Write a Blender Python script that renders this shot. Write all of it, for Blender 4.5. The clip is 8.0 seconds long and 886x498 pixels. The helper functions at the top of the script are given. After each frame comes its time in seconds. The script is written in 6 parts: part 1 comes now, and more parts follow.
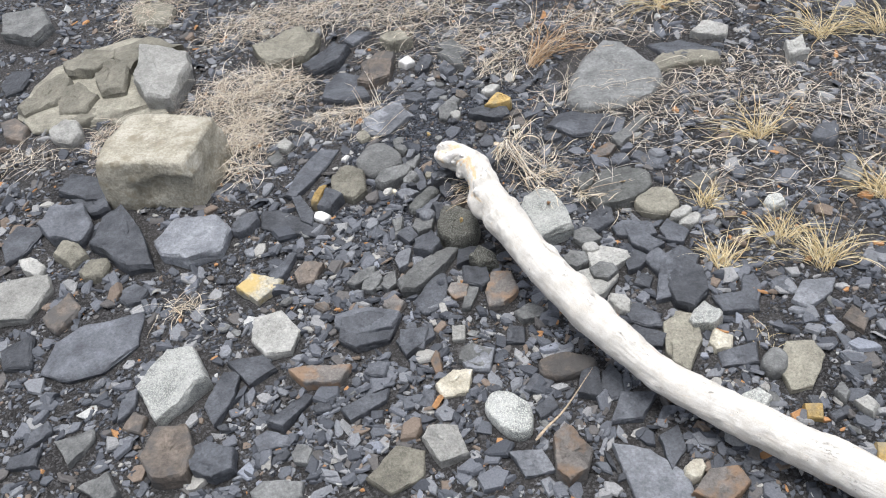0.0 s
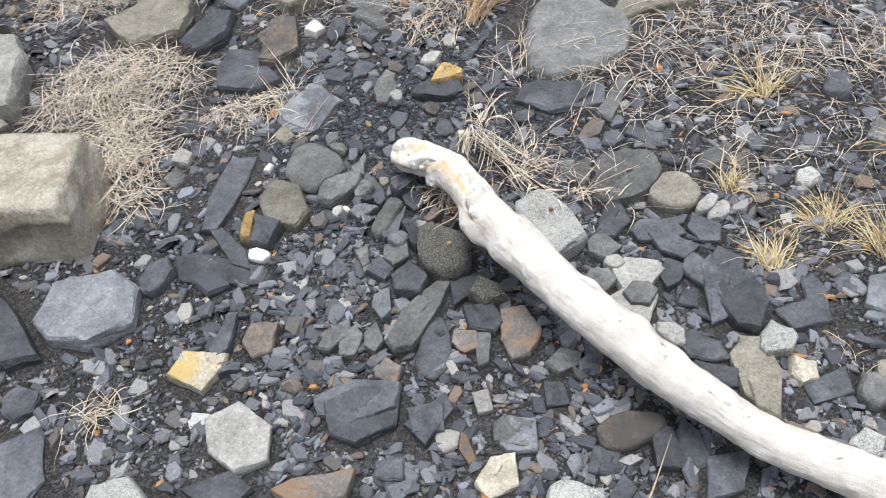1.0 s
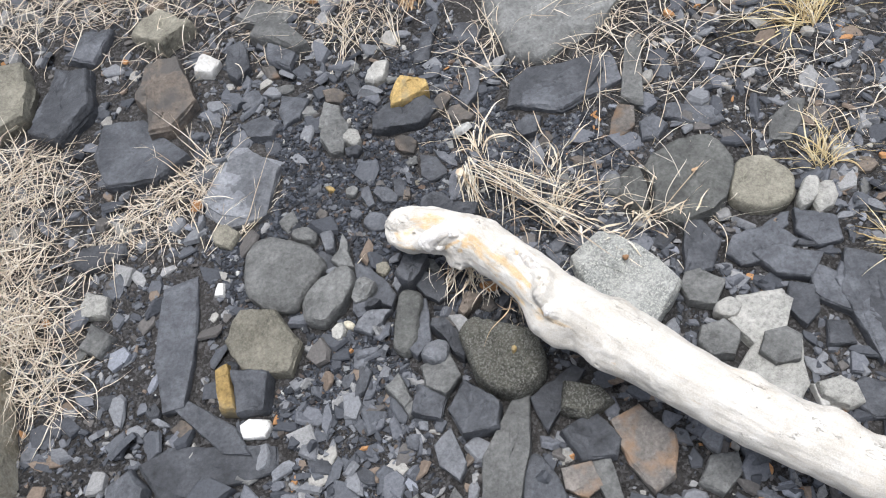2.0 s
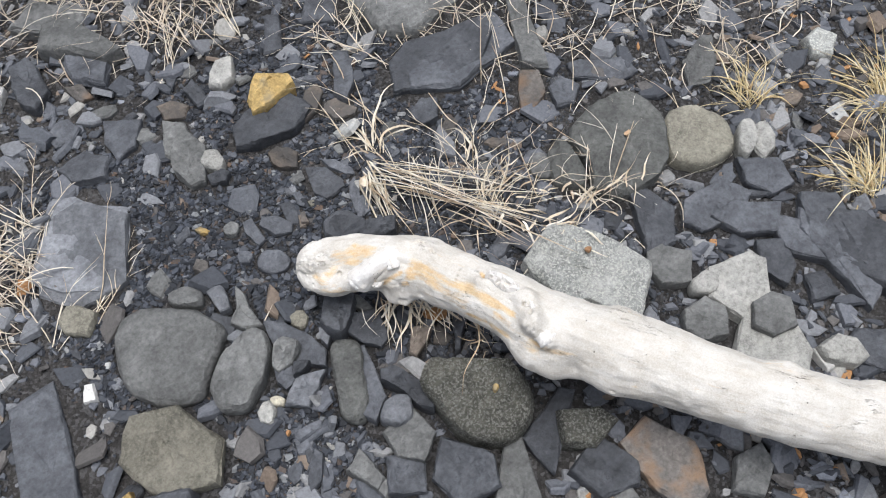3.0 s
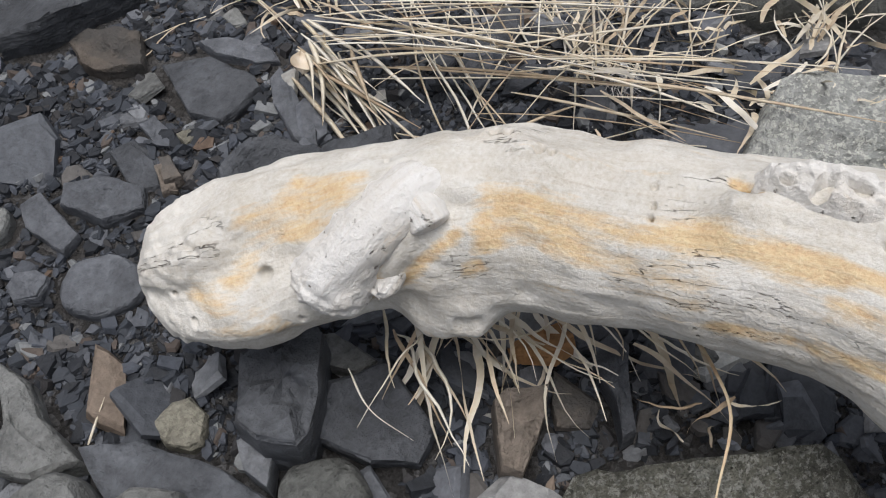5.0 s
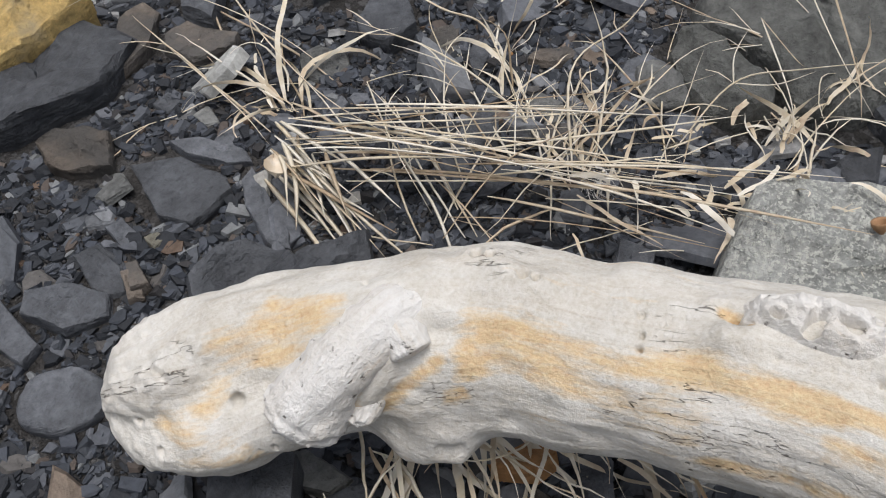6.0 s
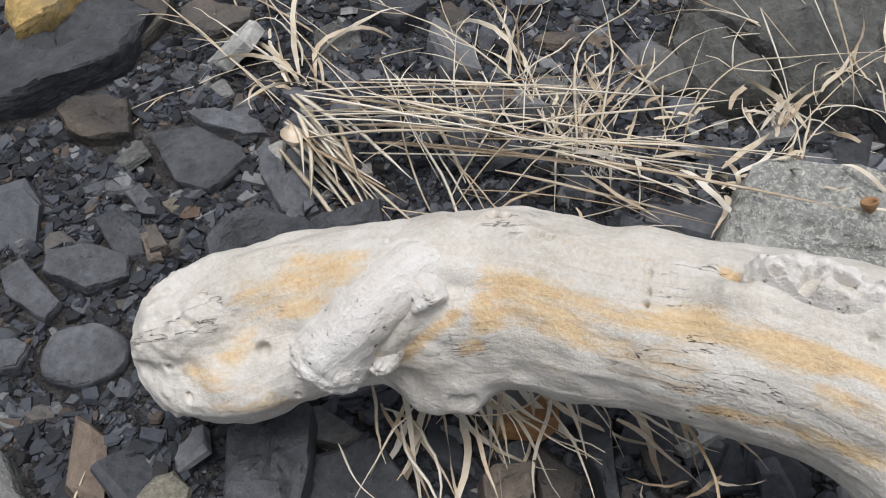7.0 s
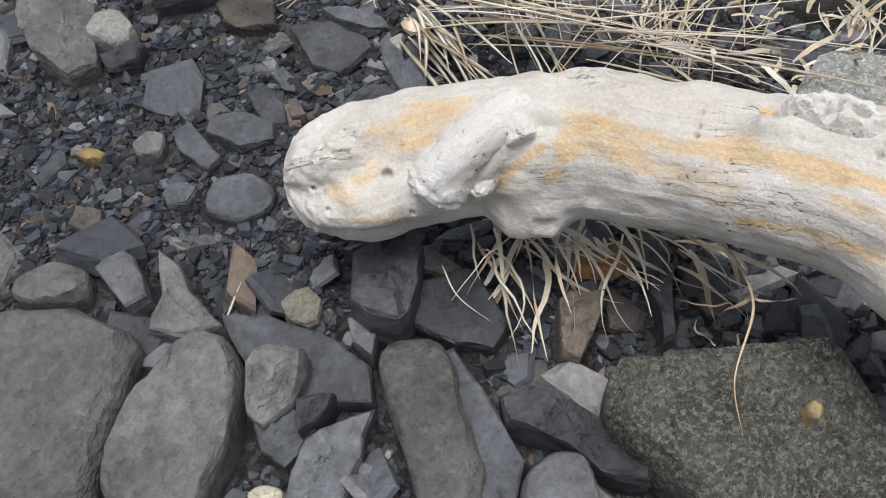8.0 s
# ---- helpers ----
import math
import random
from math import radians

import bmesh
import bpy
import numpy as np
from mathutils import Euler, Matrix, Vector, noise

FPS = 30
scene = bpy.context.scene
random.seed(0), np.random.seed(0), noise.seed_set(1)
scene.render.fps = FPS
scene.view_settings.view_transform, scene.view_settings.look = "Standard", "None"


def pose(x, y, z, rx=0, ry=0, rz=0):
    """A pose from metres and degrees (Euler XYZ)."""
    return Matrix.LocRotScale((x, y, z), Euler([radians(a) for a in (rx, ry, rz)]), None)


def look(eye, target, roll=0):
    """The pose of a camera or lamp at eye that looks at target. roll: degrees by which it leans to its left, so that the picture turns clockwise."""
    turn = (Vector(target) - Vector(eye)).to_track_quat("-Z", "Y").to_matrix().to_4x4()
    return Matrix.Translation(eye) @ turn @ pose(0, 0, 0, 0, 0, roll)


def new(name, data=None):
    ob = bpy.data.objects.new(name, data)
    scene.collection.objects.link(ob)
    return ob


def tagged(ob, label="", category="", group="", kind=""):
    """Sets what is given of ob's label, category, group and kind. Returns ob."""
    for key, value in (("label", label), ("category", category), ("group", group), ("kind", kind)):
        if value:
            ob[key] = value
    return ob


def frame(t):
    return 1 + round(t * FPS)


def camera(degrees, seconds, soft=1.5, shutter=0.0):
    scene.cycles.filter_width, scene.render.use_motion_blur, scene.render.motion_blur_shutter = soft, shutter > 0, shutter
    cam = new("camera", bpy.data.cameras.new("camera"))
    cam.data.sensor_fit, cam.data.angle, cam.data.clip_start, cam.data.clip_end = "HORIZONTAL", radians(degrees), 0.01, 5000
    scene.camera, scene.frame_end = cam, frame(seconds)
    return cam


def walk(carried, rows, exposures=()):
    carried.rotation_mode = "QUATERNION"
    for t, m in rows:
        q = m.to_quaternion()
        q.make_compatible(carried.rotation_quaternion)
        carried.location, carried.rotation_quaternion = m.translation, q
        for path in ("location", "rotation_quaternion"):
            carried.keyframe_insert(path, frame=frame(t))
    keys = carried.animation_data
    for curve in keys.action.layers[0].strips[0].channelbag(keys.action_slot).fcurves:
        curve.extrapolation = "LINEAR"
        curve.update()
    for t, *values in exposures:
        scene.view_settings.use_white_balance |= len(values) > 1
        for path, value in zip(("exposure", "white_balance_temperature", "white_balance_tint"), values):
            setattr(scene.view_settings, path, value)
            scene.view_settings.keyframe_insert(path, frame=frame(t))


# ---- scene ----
cam = camera(56.7, 8.0, soft=1.1)
PATH = [
    (0, (0.164, 0.021, 1.259), (-0.079, 1.592, 0.046), -7.3),
    (0.5, (0.009, 0.269, 1.22), (-0.092, 1.783, -0.083), -6.6),
    (1, (-0.139, 0.515, 1.193), (-0.022, 1.94, -0.205), -5.5),
    (1.5, (-0.175, 0.772, 1.148), (-0.004, 2.104, -0.334), -13.3),
    (1.7, (-0.19, 0.916, 1.132), (-0.001, 2.202, -0.388), -15.4),
    (2.8, (-0.336, 1.347, 1.002), (0.343, 2.232, -0.658), -3.6),
    (3, (-0.297, 1.382, 0.987), (0.363, 2.23, -0.7), -6.1),
    (3.5, (-0.188, 1.497, 0.899), (0.432, 2.286, -0.83), -12.5),
    (4, (-0.158, 1.585, 0.634), (0.501, 2.367, -1.084), -15.6),
    (4.2, (-0.144, 1.614, 0.521), (0.554, 2.422, -1.17), -16.1),
    (5.3, (-0.164, 1.698, 0.412), (0.673, 2.527, -1.204), -8.4),
    (5.5, (-0.158, 1.707, 0.413), (0.72, 2.546, -1.177), -7.6),
    (6, (-0.145, 1.698, 0.42), (0.804, 2.531, -1.131), -6.8),
    (6.5, (-0.154, 1.693, 0.43), (0.822, 2.529, -1.103), -5.9),
    (7, (-0.169, 1.695, 0.427), (0.788, 2.494, -1.137), -4.4),
    (7.5, (-0.194, 1.676, 0.446), (0.686, 2.506, -1.147), -6.8),
    (7.8, (-0.219, 1.652, 0.453), (0.56, 2.461, -1.08), -9.5),
    (8, (-0.238, 1.634, 0.455), (0.503, 2.571, -1.149), -11.3),
]
walk(cam, [(t, look(eye, target, roll)) for t, eye, target, roll in PATH],
     [(0, 0.62, 6350, 11), (1.7, 0.6, 6350, 11), (2.8, 0.4, 6350, 11), (3.5, 0.27, 6350, 11), (4.2, 0.12, 6420, 10), (5.3, -0.06, 6540, 11), (7.2, -0.06, 6540, 11), (8, 0.06, 6510, 11)])

# ---- world and light: a bright, even overcast sky ----
world = bpy.data.worlds.new("overcast_sky")
scene.world = world
world.use_nodes = True
wn = world.node_tree
sky = wn.nodes.new("ShaderNodeTexSky")
sky.sky_type = "NISHITA"
sky.sun_disc = False
sky.sun_elevation = radians(86)
sky.sun_rotation = radians(206)
sky.dust_density = 4.0
soft = wn.nodes.new("ShaderNodeHueSaturation")
soft.inputs["Saturation"].default_value = 0.42
wn.links.new(sky.outputs["Color"], soft.inputs["Color"])
wn.links.new(soft.outputs["Color"], wn.nodes["Background"].inputs["Color"])
wn.nodes["Background"].inputs["Strength"].default_value = 0.1
sun = new("sun", bpy.data.lights.new("sun", "SUN"))
sun.data.energy = 2.0
sun.data.angle = radians(34)
sun.data.color = (1.0, 0.99, 0.98)
sun.matrix_world = look((-0.12, 1.55, 4.0), (0.0, 1.8, 0.0))


# ---- small tools ----
def gz(x, y):
    """Height of the beach's mean slope."""
    return -0.15036 + 0.02032 * x + 0.11267 * y


SLOPE = Vector((-0.02032, -0.11267, 1.0)).normalized()


def vnoise(p, freq, seed=0):
    """Smooth value noise in -1..1 for an (n, 3) array of places."""
    q = np.asarray(p, float) * freq + 37.17 * seed
    i = np.floor(q).astype(np.int64)
    f = q - i
    f = f * f * (3 - 2 * f)
    total = np.zeros(len(q))
    for dx in (0, 1):
        for dy in (0, 1):
            for dz in (0, 1):
                h = (i[:, 0] + dx) * 374761393 + (i[:, 1] + dy) * 668265263 + (i[:, 2] + dz) * 2147483647 + seed * 974711
                h = (h ^ (h >> 13)) * 1274126177
                v = ((h ^ (h >> 16)) & 65535) / 32767.5 - 1
                w = (f[:, 0] if dx else 1 - f[:, 0]) * (f[:, 1] if dy else 1 - f[:, 1]) * (f[:, 2] if dz else 1 - f[:, 2])
                total += v * w
    return total


def mesh_of(name, verts, faces, material, sharp=None):
    me = bpy.data.meshes.new(name)
    me.from_pydata([tuple(v) for v in np.asarray(verts).tolist()], [], faces)
    me.materials.append(material)
    me.polygons.foreach_set("use_smooth", [sharp != 0] * len(me.polygons))
    if sharp:
        me.set_sharp_from_angle(angle=radians(sharp))
    me.update()
    return me


def part(name, me, parent, label=""):
    ob = new(name, me)
    ob.parent = parent
    return tagged(ob, label)


# ---- materials ----
class Nodes:
    """A short way to wire a node material."""

    def __init__(self, name):
        self.material = bpy.data.materials.new(name)
        self.material.use_nodes = True
        self.tree = self.material.node_tree
        self.shader = self.tree.nodes["Principled BSDF"]
        self.shader.inputs["Specular IOR Level"].default_value = 0.3

    def link(self, value, socket):
        if isinstance(value, bpy.types.NodeSocket):
            self.tree.links.new(value, socket)
        elif value is not None:
            socket.default_value = value

    def node(self, kind, **inputs):
        n = self.tree.nodes.new(kind)
        for key, value in inputs.items():
            self.link(value, n.inputs[key])
        return n

    def noise(self, vector, scale, detail=4.0, rough=0.55):
        return self.node("ShaderNodeTexNoise", Vector=vector, Scale=scale, Detail=detail, Roughness=rough).outputs["Fac"]

    def span(self, value, low, high, a=0.0, b=1.0):
        n = self.node("ShaderNodeMapRange", Value=value)
        n.inputs[1].default_value, n.inputs[2].default_value = low, high
        n.inputs[3].default_value, n.inputs[4].default_value = a, b
        return n.outputs[0]

    def math(self, how, a, b=None):
        n = self.tree.nodes.new("ShaderNodeMath")
        n.operation = how
        self.link(a, n.inputs[0])
        self.link(b, n.inputs[1])
        return n.outputs[0]

    def mix(self, fac, a, b, blend="MIX"):
        n = self.tree.nodes.new("ShaderNodeMix")
        n.data_type, n.blend_type = "RGBA", blend
        for value, socket in ((fac, n.inputs[0]), (a, n.inputs[6]), (b, n.inputs[7])):
            if isinstance(value, tuple):
                value = (*value, 1.0)[:4]
            self.link(value, socket)
        return n.outputs[2]

    def ramp(self, value, stops, constant=False):
        n = self.node("ShaderNodeValToRGB", Fac=value)
        ramp = n.color_ramp
        ramp.interpolation = "CONSTANT" if constant else "LINEAR"
        while len(ramp.elements) < len(stops):
            ramp.elements.new(1.0)
        for e, (at, colour) in zip(ramp.elements, stops):
            e.position, e.color = at, (*colour, 1.0)
        return n.outputs[0]

    def bump(self, height, distance, before=None):
        n = self.node("ShaderNodeBump", Height=height, Distance=distance, Normal=before)
        n.inputs["Strength"].default_value = 1.0
        return n.outputs[0]

    def finish(self, colour, roughness, normal=None):
        self.link(colour, self.shader.inputs["Base Color"])
        self.link(roughness, self.shader.inputs["Roughness"])
        self.link(normal, self.shader.inputs["Normal"])
        return self.material


def rock(name, dark, light, fleck=None, flecks=0.0, stain=None, stained=0.0, grain=1.0, rough=0.75, layered=False, vary=0.22):
    """Stone: two tones, per-stone brightness, grain, flecks and stains."""
    n = Nodes(name)
    place = n.node("ShaderNodeNewGeometry").outputs["Position"]
    chance = n.node("ShaderNodeObjectInfo").outputs["Random"]
    big = n.noise(place, 14.0, 5.0, 0.6)
    fine = n.noise(place, 160.0, 5.0, 0.7)
    colour = n.mix(n.span(big, 0.32, 0.68), dark, light)
    mid = n.noise(place, 52.0, 6.0, 0.65)
    colour = n.mix(0.55, colour, n.ramp(mid, [(0.3, (0.3, 0.3, 0.3)), (0.7, (0.7, 0.7, 0.7))]), "OVERLAY")
    colour = n.mix(0.9, colour, n.ramp(fine, [(0.25, (0.28, 0.28, 0.28)), (0.75, (0.78, 0.78, 0.78))]), "OVERLAY")
    if fleck:
        spots = n.noise(place, 330.0, 3.0, 0.75)
        colour = n.mix(n.span(spots, 0.51, 0.575, 0.0, flecks), colour, fleck)
        patches = n.noise(place, 45.0, 4.0, 0.7)
        colour = n.mix(n.span(patches, 0.55, 0.72, 0.0, 0.5 * flecks), colour, fleck)
    if stain:
        shift = n.node("ShaderNodeVectorMath", **{})
        shift.operation = "ADD"
        n.link(place, shift.inputs[0])
        n.link(chance, shift.inputs[1])
        mask = n.noise(shift.outputs[0], 19.0, 5.0, 0.55)
        colour = n.mix(n.span(mask, 0.6 - 0.3 * stained, 0.74 - 0.3 * stained, 0.0, 0.85), colour, stain)
    scale = n.span(chance, 0.0, 1.0, 1.0 - vary, 1.0 + vary)
    grey = n.node("ShaderNodeCombineColor", Red=scale, Green=scale, Blue=scale).outputs[0]
    colour = n.mix(1.0, colour, grey, "MULTIPLY")
    normal = n.bump(mid, 0.006 * grain, n.bump(big, 0.01 * grain))
    if layered:
        flat = n.node("ShaderNodeMapping", Vector=place)
        flat.inputs["Scale"].default_value = (25.0, 25.0, 420.0)
        normal = n.bump(n.noise(flat.outputs[0], 1.0, 3.0), 0.0012, normal)
    normal = n.bump(fine, 0.0028 * grain, normal)
    return n.finish(colour, n.span(fine, 0.3, 0.7, rough - 0.1, rough + 0.12), normal)


SLATE = rock("slate", (0.056, 0.06, 0.068), (0.126, 0.134, 0.149), rough=0.62, layered=True, grain=0.8, vary=0.34)
BLUE = rock("blue_slate", (0.135, 0.143, 0.157), (0.235, 0.246, 0.264), rough=0.66, layered=True, grain=0.8)
GREY = rock("grey_stone", (0.122, 0.125, 0.123), (0.225, 0.23, 0.224), rough=0.8, layered=True)
PALE = rock("pale_stone", (0.27, 0.27, 0.25), (0.42, 0.415, 0.39), fleck=(0.5, 0.5, 0.47), flecks=0.35, rough=0.8)
OLIVE = rock("olive_stone", (0.16, 0.152, 0.125), (0.29, 0.275, 0.225), fleck=(0.36, 0.35, 0.28), flecks=0.4, rough=0.85)
TAN = rock("tan_sandstone", (0.4, 0.37, 0.29), (0.6, 0.565, 0.47), stain=(0.34, 0.3, 0.215), stained=0.22, rough=0.85)
BROWN = rock("brown_stone", (0.115, 0.1, 0.088), (0.215, 0.18, 0.148), stain=(0.1, 0.097, 0.094), stained=0.5, rough=0.8)
RUST = rock("rusty_slate", (0.12, 0.115, 0.11), (0.22, 0.2, 0.18), stain=(0.27, 0.18, 0.115), stained=0.46, rough=0.75, layered=True)
OCHRE = rock("ochre_stone", (0.36, 0.25, 0.1), (0.5, 0.36, 0.15), stain=(0.27, 0.24, 0.17), stained=0.3, rough=0.85)
SALLOW = rock("sallow_stone", (0.33, 0.31, 0.25), (0.46, 0.435, 0.36), stain=(0.52, 0.38, 0.14), stained=0.42, rough=0.8)
GRANITE = rock("granite", (0.24, 0.252, 0.24), (0.46, 0.465, 0.445), fleck=(0.62, 0.63, 0.58), flecks=0.9, rough=0.85, grain=1.4)
WHITE = rock("white_quartz", (0.6, 0.59, 0.56), (0.78, 0.77, 0.74), rough=0.7)
DUSK = rock("dusky_stone", (0.095, 0.098, 0.094), (0.185, 0.19, 0.18), rough=0.88, grain=1.3)
MOSS = rock("lichened_stone", (0.1, 0.1, 0.086), (0.25, 0.247, 0.205), fleck=(0.42, 0.42, 0.38), flecks=0.9, rough=0.9, grain=3.4)


def chip_material(name, tones):
    n = Nodes(name)
    geo = n.node("ShaderNodeNewGeometry")
    place, chance = geo.outputs["Position"], geo.outputs["Random Per Island"]
    colour = n.ramp(chance, tones, True)
    fine = n.noise(place, 220.0, 4.0, 0.7)
    colour = n.mix(0.8, colour, n.ramp(fine, [(0.25, (0.3, 0.3, 0.3)), (0.75, (0.75, 0.75, 0.75))]), "OVERLAY")
    normal = n.bump(fine, 0.001, n.bump(n.noise(place, 60.0), 0.003))
    return n.finish(colour, n.span(fine, 0.3, 0.7, 0.55, 0.8), normal)


def soil_material():
    n = Nodes("dark_gritty_soil")
    place = n.node("ShaderNodeNewGeometry").outputs["Position"]
    big, mid, fine = n.noise(place, 3.0), n.noise(place, 45.0, 6.0, 0.7), n.noise(place, 420.0, 3.0, 0.8)
    cells = n.node("ShaderNodeTexVoronoi", Vector=place, Scale=260.0)
    colour = n.mix(n.span(big, 0.35, 0.65), (0.03, 0.029, 0.029), (0.062, 0.059, 0.057))
    colour = n.mix(0.8, colour, n.ramp(mid, [(0.25, (0.3, 0.3, 0.3)), (0.75, (0.72, 0.71, 0.7))]), "OVERLAY")
    grit = n.node("ShaderNodeSeparateColor", Color=cells.outputs["Color"]).outputs[0]
    colour = n.mix(n.span(grit, 0.5, 1.0, 0.0, 0.5), colour, (0.2, 0.2, 0.205))
    normal = n.bump(cells.outputs["Distance"], -0.003, n.bump(mid, 0.012))
    return n.finish(colour, 0.9, n.bump(fine, 0.002, normal))


def straw_material(name, tones):
    n = Nodes(name)
    geo = n.node("ShaderNodeNewGeometry")
    place, chance = geo.outputs["Position"], geo.outputs["Random Per Island"]
    chance = n.math("FRACT", n.math("ADD", chance, n.node("ShaderNodeObjectInfo").outputs["Random"]))
    colour = n.ramp(chance, tones)
    streak = n.noise(place, 130.0, 4.0, 0.6)
    colour = n.mix(0.7, colour, n.ramp(streak, [(0.3, (0.3, 0.29, 0.28)), (0.7, (0.68, 0.68, 0.68))]), "OVERLAY")
    return n.finish(colour, 0.7, n.bump(streak, 0.0006))


CHIPS = chip_material("slate_chips", [(0.0, (0.070, 0.076, 0.088)), (0.2, (0.106, 0.114, 0.129)), (0.4, (0.141, 0.150, 0.169)),
                             (0.58, (0.197, 0.206, 0.221)), (0.72, (0.120, 0.114, 0.110)), (0.8, (0.282, 0.285, 0.286)),
                             (0.88, (0.197, 0.157, 0.125)), (0.925, (0.34, 0.333, 0.31)), (0.955, (0.422, 0.228, 0.103)),
                             (0.97, (0.239, 0.257, 0.294)), (0.99, (0.46, 0.465, 0.45))])
# darker chip tones for fine gravel between stones and round the log's head
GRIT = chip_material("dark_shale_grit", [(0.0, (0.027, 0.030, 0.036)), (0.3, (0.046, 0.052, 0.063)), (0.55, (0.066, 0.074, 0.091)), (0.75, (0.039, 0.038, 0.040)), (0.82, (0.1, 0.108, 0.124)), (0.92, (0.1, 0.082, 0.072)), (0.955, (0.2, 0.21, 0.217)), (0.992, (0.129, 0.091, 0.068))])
SOIL = soil_material()
STRAW = straw_material("bleached_straw", [(0.0, (0.4, 0.3, 0.2)), (0.12, (0.6, 0.5, 0.37)), (0.5, (0.76, 0.68, 0.54)), (1.0, (0.86, 0.81, 0.71))])
HAY = straw_material("grey_hay", [(0.0, (0.48, 0.4, 0.31)), (0.3, (0.72, 0.63, 0.51)), (1.0, (0.88, 0.82, 0.71))])
GOLD = straw_material("golden_grass", [(0.0, (0.55, 0.42, 0.21)), (0.4, (0.74, 0.61, 0.36)), (1.0, (0.88, 0.79, 0.57))])
RUSSET = straw_material("russet_grass", [(0.0, (0.34, 0.2, 0.11)), (0.5, (0.54, 0.37, 0.22)), (1.0, (0.7, 0.56, 0.38))])


def wood_material(name="bleached_driftwood", crumbly=False):
    """Bleached driftwood: fibres along the log, ochre heartwood patches, fine checks and pits."""
    n = Nodes(name)
    place = n.node("ShaderNodeNewGeometry").outputs["Position"]
    along = n.node("ShaderNodeAttribute")
    along.attribute_name = "grain"
    patch = n.node("ShaderNodeAttribute")
    patch.attribute_name = "patch"

    def stretched(a, b):
        m = n.node("ShaderNodeMapping", Vector=along.outputs["Vector"])
        m.inputs["Scale"].default_value = (a, b, b)
        return m.outputs[0]

    fibre = n.noise(stretched(22.0, 420.0), 1.0, 5.0, 0.65)
    streak = n.noise(stretched(9.0, 70.0), 1.0, 4.0, 0.6)
    blotch = n.noise(place, 30.0, 5.0, 0.6)
    fine = n.noise(place, 520.0, 3.0, 0.7)
    colour = n.mix(n.span(blotch, 0.35, 0.7), (0.605, 0.58, 0.53), (0.745, 0.725, 0.68))
    mottle = n.noise(stretched(16.0, 60.0), 1.0, 6.0, 0.7)
    if crumbly:
        colour = n.mix(n.span(blotch, 0.35, 0.7), (0.78, 0.76, 0.725), (0.86, 0.85, 0.83))
    colour = n.mix(n.span(mottle, 0.5, 0.72, 0.0, 0.15 if crumbly else 0.32), colour, (0.58, 0.53, 0.46))
    colour = n.mix(n.span(streak, 0.5, 0.75, 0.0, 0.4), colour, (0.64, 0.58, 0.5))
    worn = n.math("ADD", patch.outputs["Fac"], n.math("MULTIPLY", n.math("SUBTRACT", n.noise(stretched(20.0, 75.0), 1.0, 8.0, 0.66), 0.5), 2.7))
    ochre = n.mix(streak, (0.66, 0.42, 0.17), (0.78, 0.58, 0.31))
    colour = n.mix(n.span(worn, 0.34, 0.78, 0.0, 0.74), colour, ochre)
    colour = n.mix(n.span(fibre, 0.54, 0.74, 0.0, 0.36), colour, (0.5, 0.43, 0.35))
    colour = n.mix(0.75, colour, n.ramp(fine, [(0.25, (0.36, 0.355, 0.35)), (0.75, (0.64, 0.64, 0.64))]), "OVERLAY")
    lumps = n.noise(stretched(90.0, 210.0), 1.0, 5.0, 0.65)
    colour = n.mix(0.6, colour, n.ramp(lumps, [(0.25, (0.4, 0.39, 0.38)), (0.7, (0.58, 0.58, 0.58))]), "OVERLAY")
    check = n.math("ABSOLUTE", n.math("SUBTRACT", n.noise(stretched(30.0, 170.0), 1.0, 3.0, 0.6), 0.5))
    where = n.span(n.noise(stretched(14.0, 30.0), 1.0, 2.0), 0.58, 0.65)
    crack = n.math("MULTIPLY", n.span(check, 0.002, 0.009, 0.0 if crumbly else 1.0, 0.0), where)
    colour = n.mix(n.math("MULTIPLY", crack, 0.6), colour, (0.16, 0.1, 0.075))
    pits = n.node("ShaderNodeTexVoronoi", Vector=place, Scale=120.0)
    pitted = n.span(pits.outputs["Distance"], 0.06, 0.13, 1.0, 0.0)
    rare = n.span(n.node("ShaderNodeSeparateColor", Color=pits.outputs["Color"]).outputs[0], 0.9, 0.92)
    pit = n.math("MULTIPLY", pitted, rare)
    # the shade inside the pits is put into the colour, besides the bump
    colour = n.mix(n.math("MULTIPLY", pit, 0.75), colour, (0.12, 0.1, 0.08))
    normal = n.bump(fibre, 0.0003, n.bump(lumps, 0.0005, n.bump(blotch, 0.003)))
    normal = n.bump(fine, 0.0007, normal)
    normal = n.bump(n.math("MAXIMUM", crack, pit), -0.0025, normal)
    if crumbly:
        crumbs = n.noise(place, 260.0, 5.0, 0.75)
        shaded_holes = n.span(n.noise(place, 190.0, 3.0, 0.6), 0.66, 0.72)
        colour = n.mix(n.span(crumbs, 0.56, 0.75, 0.0, 0.2), colour, (0.45, 0.41, 0.36))
        # dark colour paints the shade inside small holes in the crumbly wood
        colour = n.mix(n.math("MULTIPLY", shaded_holes, 0.8), colour, (0.13, 0.1, 0.08))
        normal = n.bump(shaded_holes, -0.0008, n.bump(crumbs, 0.0006, normal))
    return n.finish(colour, 0.82, normal)


WOOD = wood_material()
CRUMBLED = wood_material("crumbled_white_wood", True)

